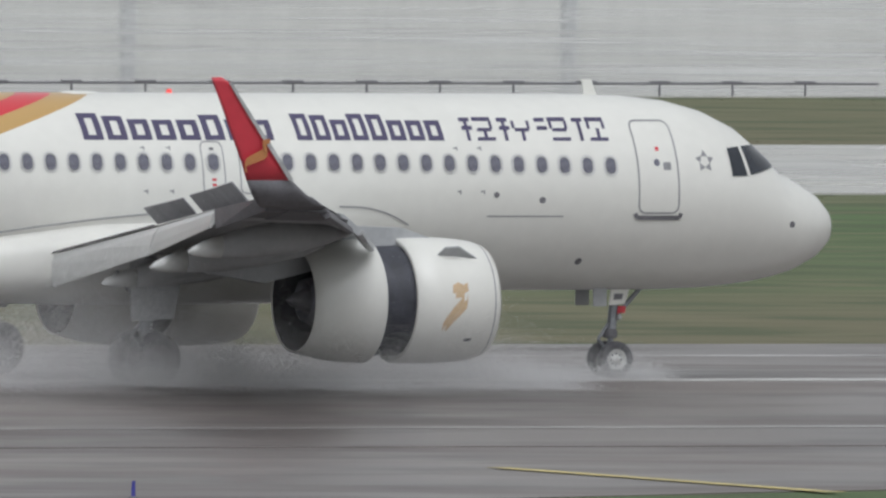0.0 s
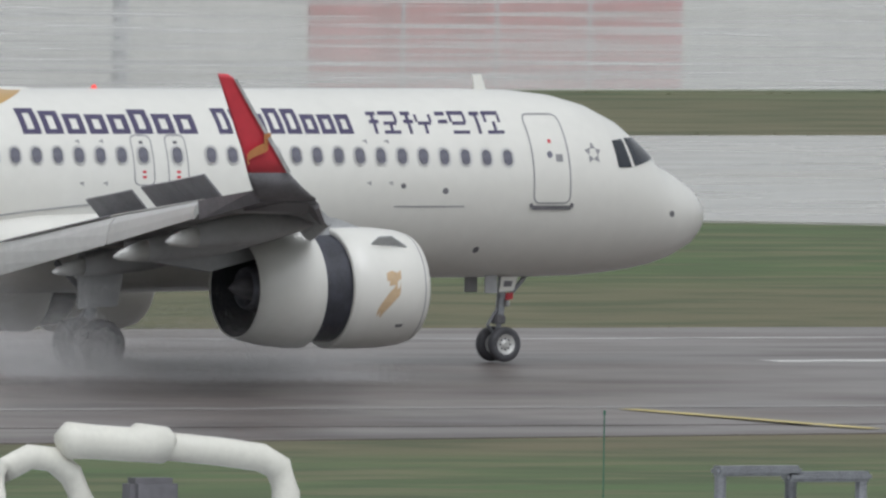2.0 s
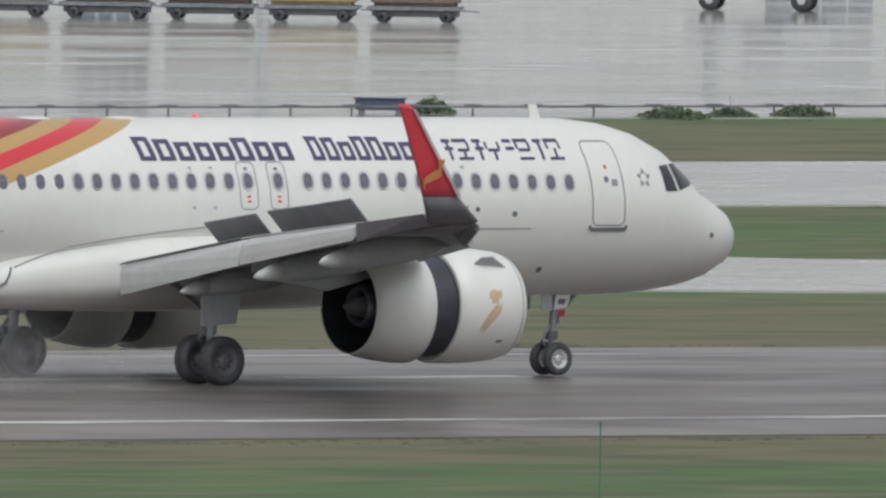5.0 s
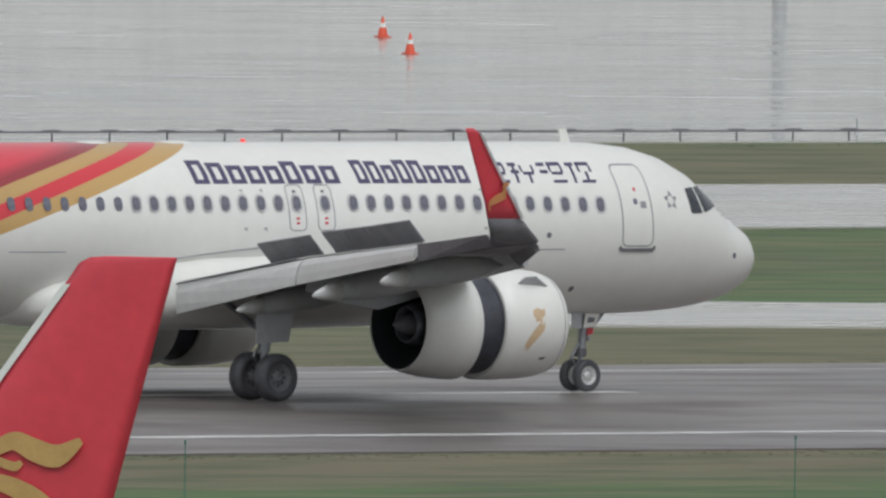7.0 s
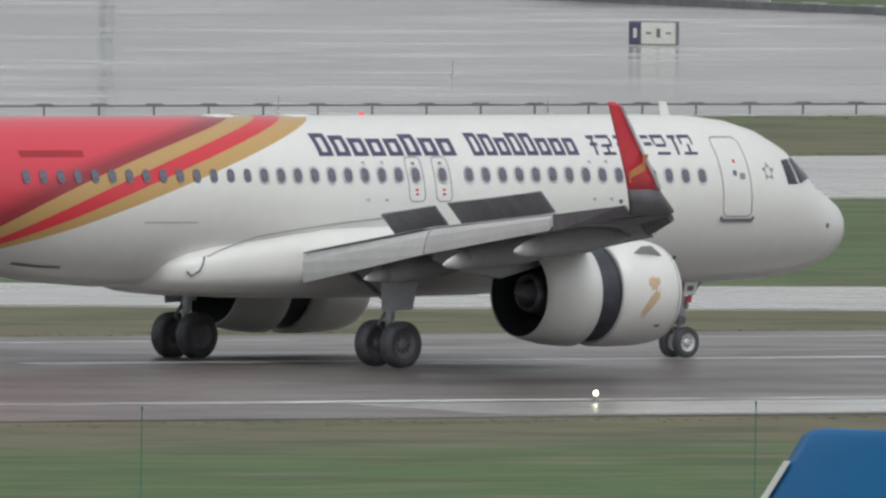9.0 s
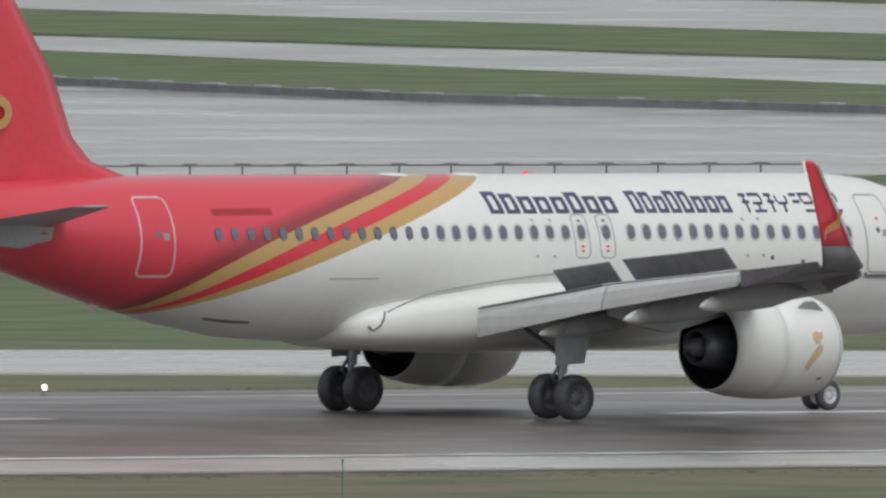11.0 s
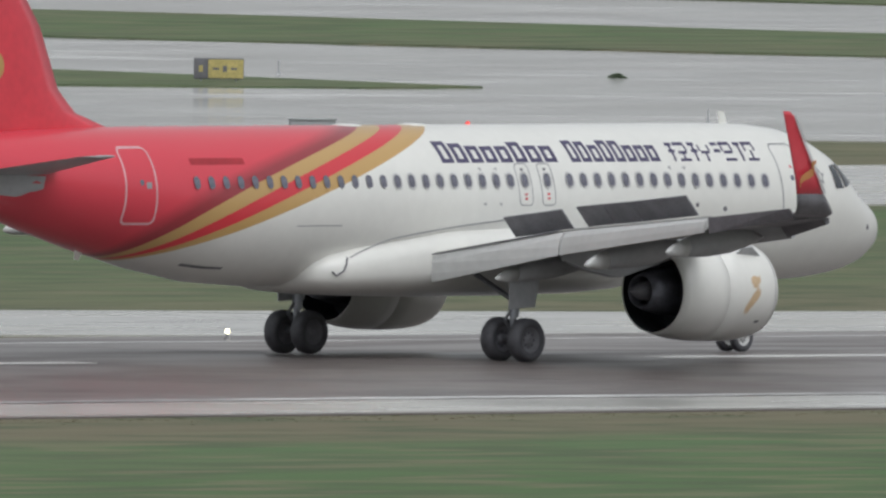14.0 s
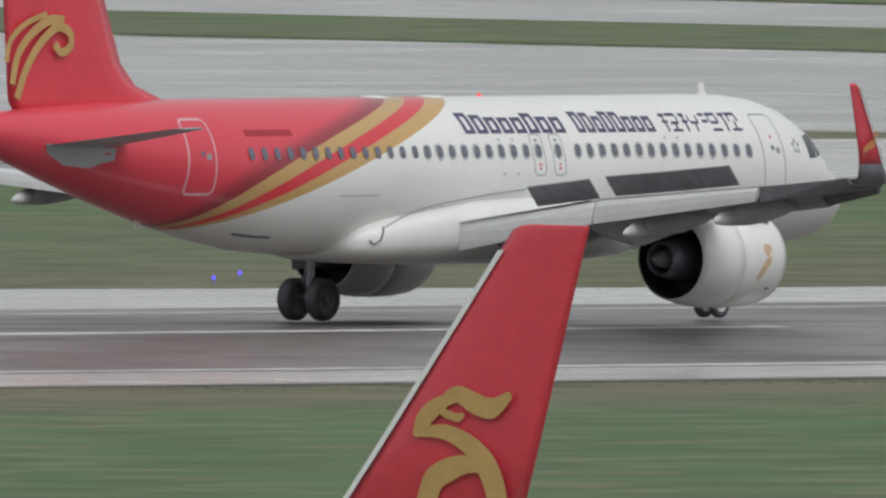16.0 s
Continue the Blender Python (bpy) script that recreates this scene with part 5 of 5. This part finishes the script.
def parked_jet(tip, heading, paint, colour, k):
    """A parked airliner of which the fin is seen; tip: the top rear corner of the fin in plan."""
    jet = thing("parked_airliner", "parked airliner with a %s fin and pale leading edge" % colour, "airplane", "parked airliners")
    base = Matrix.Translation((tip[0], tip[1], GROUND_Z)) @ pose(0, 0, 0, 0, 0, -heading + 180)
    jet.matrix_basis = base
    # u forward from the fin's rear tip
    trim = 0.0 if colour == "blue" else 0.26   # the red fins are a little narrower
    rings = []
    for z, le, te, th in ((6.2, 6.1 - trim, 1.55, 0.26), (8.7, 4.2 - trim, 0.85, 0.2), (11.9, 1.76 - trim * 0.7, 0.0, 0.1), (12.1, 1.62 - trim * 0.7, -0.05, 0.085), (12.18, 1.45 - trim * 0.7, -0.08, 0.06), (12.2, 1.2 - trim * 0.7, -0.06, 0.03)):
        ring = foil(0, 1, 0, th, 0)
        rings.append([Vector((te + (le - te) * (1 - (AFT - p.x)), p.z, z)) for p in ring])
    fin = piece("fin", mesh("fin", *loft(rings), smooth=True), paint, jet, "%s painted fin" % colour)
    strip = []
    for z, le in ((6.2, 6.1 - trim), (8.7, 4.2 - trim), (11.78, 1.85 - trim * 0.72)):
        for u in (0.03, -0.11):
            for y in (0.03, -0.03) if u > 0 else (0.07, -0.07):
                strip.append((le + u, y, z))
    f = []
    for i in range(2):
        b = 4 * i
        f += [(b, b + 1, b + 5, b + 4), (b, b + 4, b + 6, b + 2), (b + 1, b + 3, b + 7, b + 5)]
    piece("leading_edge", mesh("leading_edge", strip, f), WHITE, jet, "pale bare metal leading edge")
    rings = []
    for a in [q[0] for q in BODY]:
        top, bot, hw = body_at(a)
        zc, rz = (top + bot) / 2, (top - bot) / 2
        rings.append([Vector((36.2 - a, -hw * math.sin(i * math.tau / 32), zc + rz * math.cos(i * math.tau / 32) + 0.45)) for i in range(32)])
    piece("fuselage", mesh("fuselage", *loft(rings), smooth=True), WHITE, jet)
    for s in (-1, 1):
        rings = [[Vector((36.2 - AFT + p.x, p.y, p.z + 0.45)) for p in foil(11.7 + 7.8 * u, 18.2 + 2.9 * u, 2.7 + 1.3 * u, 0.9 - 0.7 * u, s * (1.8 + 15 * u))] for u in (0, 0.3, 1)]
        piece("wing", mesh("wing", *loft(rings), smooth=True), WING, jet)
        piece("main_leg", mesh("main_leg", *tube([(18.5, s * 3.8, 0.5), (18.5, s * 3.8, 3.0)], 0.13)), STEEL, jet)
        v, f = lathe([(-0.4, 0.2), (-0.4, 0.5), (-0.2, 0.57), (0.2, 0.57), (0.4, 0.5), (0.4, 0.2)], "y", 24)
        piece("wheel", mesh("wheel", v, f, True), RUBBER, jet, at=Matrix.Translation((18.5, s * 3.8, 0.57)))
    piece("nose_leg", mesh("nose_leg", *tube([(31.1, 0, 0.3), (31.1, 0, 2.4)], 0.1)), STEEL, jet)
    v, f = lathe([(-0.3, 0.15), (-0.3, 0.34), (0, 0.38), (0.3, 0.34), (0.3, 0.15)], "y", 24)
    piece("wheel", mesh("wheel", v, f, True), RUBBER, jet, at=Matrix.Translation((31.1, 0, 0.38)))
    side = 0.13

    def disc(u, z, ru, rz, off, mat, name):
        n = 28
        piece(name, mesh(name, [(u + ru * math.cos(i * math.tau / n), side + off, z + rz * math.sin(i * math.tau / n)) for i in range(n)], [tuple(range(n))]), mat, jet)
    if colour == "blue":
        crimson = RED
        for u, z, r in ((2.68, 9.27, 0.125), (2.26, 9.35, 0.125), (1.89, 9.28, 0.125)):
            disc(u, z, r + 0.055, r * 1.15 + 0.055, 0.012, WHITE, "emblem_rim")
            disc(u, z, r, r * 1.15, 0.018, crimson, "emblem_dot")
        for u, z, r in ((2.27, 8.72, 0.40), (3.06, 8.50, 0.48), (1.57, 8.50, 0.46)):
            disc(u, z, r + 0.06, r + 0.06, 0.012 if r < 0.5 else 0.02, WHITE, "emblem_rim")
            disc(u, z, r, r, 0.016 if r < 0.5 else 0.026, crimson, "emblem_petal")
    else:
        # gold swirl in three ribbons
        ribbons = (([(1.33, 9.50), (1.7, 9.27), (2.04, 9.34), (2.35, 9.47), (2.6, 9.40)], (0.05, 0.17, 0.17, 0.14, 0.1)),
                   ([(2.42, 9.42), (2.62, 9.36), (2.86, 9.22), (3.05, 9.04), (3.2, 8.78)], (0.08, 0.1, 0.15, 0.15, 0.05)),
                   ([(2.85, 9.26), (2.59, 9.16), (2.36, 9.10), (2.26, 9.17)], (0.04, 0.07, 0.07, 0.04)),
                   ([(3.18, 8.84), (2.64, 8.87), (2.14, 8.68), (1.82, 8.39), (1.63, 8.04), (1.53, 7.6)], (0.06, 0.12, 0.16, 0.2, 0.2, 0.19)),
                   ([(1.86, 8.30), (2.2, 8.36), (2.5, 8.28), (2.82, 8.1), (2.97, 7.7)], (0.06, 0.15, 0.19, 0.2, 0.19)))
        for turn, (pts, w) in enumerate(ribbons):
            v, pts = [], flowing(pts)
            for i, (u, z) in enumerate(pts):
                a, b = pts[max(i - 1, 0)], pts[min(i + 1, len(pts) - 1)]
                dx, dz = b[0] - a[0], b[1] - a[1]
                n = math.hypot(dx, dz)
                ww = float(np.interp(i / 5, range(len(w)), w))
                v += [(u - dz / n * ww, side + 0.004 + 0.002 * turn, z + dx / n * ww), (u + dz / n * ww, side + 0.004 + 0.002 * turn, z - dx / n * ww)]
            piece("emblem_ribbon", mesh("emblem_ribbon", v, [(2 * i, 2 * i + 1, 2 * i + 3, 2 * i + 2) for i in range(len(pts) - 1)]), GOLD, jet)


def tufts():
    """Uneven grass along the pavement edges."""
    rng = np.random.default_rng(5)
    bands = ((515, 820, -31.6, 1.0, 5000), (470, 760, 31.5, 1.0, 5000), (350, 900, 148.5, 1.5, 3000), (350, 950, 197, 1.5, 3000), (350, 950, 243.5, 1.8, 5000))
    xs, ys = [], []
    for x0, x1, d, w, n in bands:
        xs.append(rng.uniform(x0, x1, n))
        ys.append(CENTRE + d + rng.normal(0, w, n))
    x, y = np.concatenate(xs), np.concatenate(ys)
    n = len(x)
    keep = np.abs(y - CENTRE) > 30.4
    x, y = x[keep], y[keep]
    n = len(x)
    h, w = rng.uniform(0.01, 0.045, n), rng.uniform(0.1, 0.4, n)
    q = rng.uniform(0, math.tau, n)
    v = np.empty((n, 3, 3))
    for i, (sx, up) in enumerate(((-1, 0), (1, 0), (0.3, 1))):
        v[:, i, 0] = x + sx * w * np.cos(q)
        v[:, i, 1] = y + sx * w * np.sin(q)
        v[:, i, 2] = GROUND_Z - 0.02 + up * h
    me = bpy.data.meshes.new("grass_tufts")
    me.from_pydata(v.reshape(-1, 3).tolist(), [], np.arange(3 * n).reshape(-1, 3).tolist())
    tagged(piece("grass_tufts", me, GRASS), "uneven tufts of grass along the pavement edges", "grass", kind="stuff")


def spray():
    """Water thrown up by the wheels and the engines: clouds of fine drops that trail, sink and thin out as the aircraft slows."""
    rng = np.random.default_rng(11)

    def cloud(name, label, n, start, length, y0, spread, height, fall, lift=0.0):
        u = rng.random(n) ** 1.15
        x = start - length * u
        y = y0 + rng.normal(0, 1, n) * spread * (0.25 + 0.75 * u)
        grow = np.minimum(1, 0.25 + 1.6 * u)
        puff = 0.75 + 0.35 * np.sin(x * 1.3 + 2 * np.sin(x * 0.45)) + 0.2 * np.sin(x * 3.1 + y)
        z = lift + np.abs(rng.normal(0, 1, n)) * height * 0.55 * grow * puff
        size = rng.uniform(0.0055, 0.0098, n)
        flake = rng.normal(0, 1, (n, 3, 3))
        v = (np.stack([x, y, z], 1)[:, None, :] + flake * size[:, None, None] * 0.6).reshape(-1, 3)
        me = bpy.data.meshes.new(name)
        me.vertices.add(3 * n)
        me.vertices.foreach_set("co", v.astype(np.float32).ravel())
        me.loops.add(3 * n)
        me.loops.foreach_set("vertex_index", np.arange(3 * n, dtype=np.int32))
        me.polygons.add(n)
        me.polygons.foreach_set("loop_start", np.arange(0, 3 * n, 3, dtype=np.int32))
        me.update()
        ob = piece(name, me, DROP)
        tagged(ob, label, "spray", "wheel spray", "stuff")
        return ob, fall
    out = []
    out.append(cloud("nose_spray", "fine white water spray behind the nose wheels", 290000, AFT - 5.0, 14, -1.6, 2.2, 1.3, ((0, 0.5, 0), (0.6, 0.2, 0), (1.2, -1.4, -0.3), (1.8, -3.2, -0.75), (2.6, -6, -1.6), (3.4, -8, -5), (16, -8, -5))))
    out.append(cloud("wheel_spray", "white water spray behind the main wheels", 740000, 1.6, 14, -5.0, 2.4, 3.9, ((0, 0, 0), (1.0, -0.6, -0.05), (2.0, -1.6, -0.1), (2.8, -1.9, -0.2), (3.6, -2.3, -0.4), (4.5, -3.0, -0.85), (5.4, -4.6, -1.6), (7.0, -10, -7), (16, -10, -7))))
    out.append(cloud("wheel_spray", "white water spray behind the main wheels", 480000, 0.4, 17, 4.4, 2.4, 3.4, ((0, 0, 0), (1.0, 0, -0.1), (2.8, -0.5, -0.25), (4.0, -1.2, -0.7), (5.2, -2.5, -1.2), (7.2, -10, -7), (16, -10, -7))))
    out.append(cloud("engine_spray", "thin mist blown back beneath the wings", 820000, 8.0, 23, -7.0, 4.2, 2.6, ((0, 0, 0), (0.7, -0.8, -0.1), (1.6, -2.2, -0.25), (2.6, -4.5, -0.6), (3.4, -7.5, -1.6), (4.4, -12, -7), (16, -12, -7))))
    return out

landscape()
surroundings()
jet = airliner()
plumes = spray()
motions(jet, plumes)
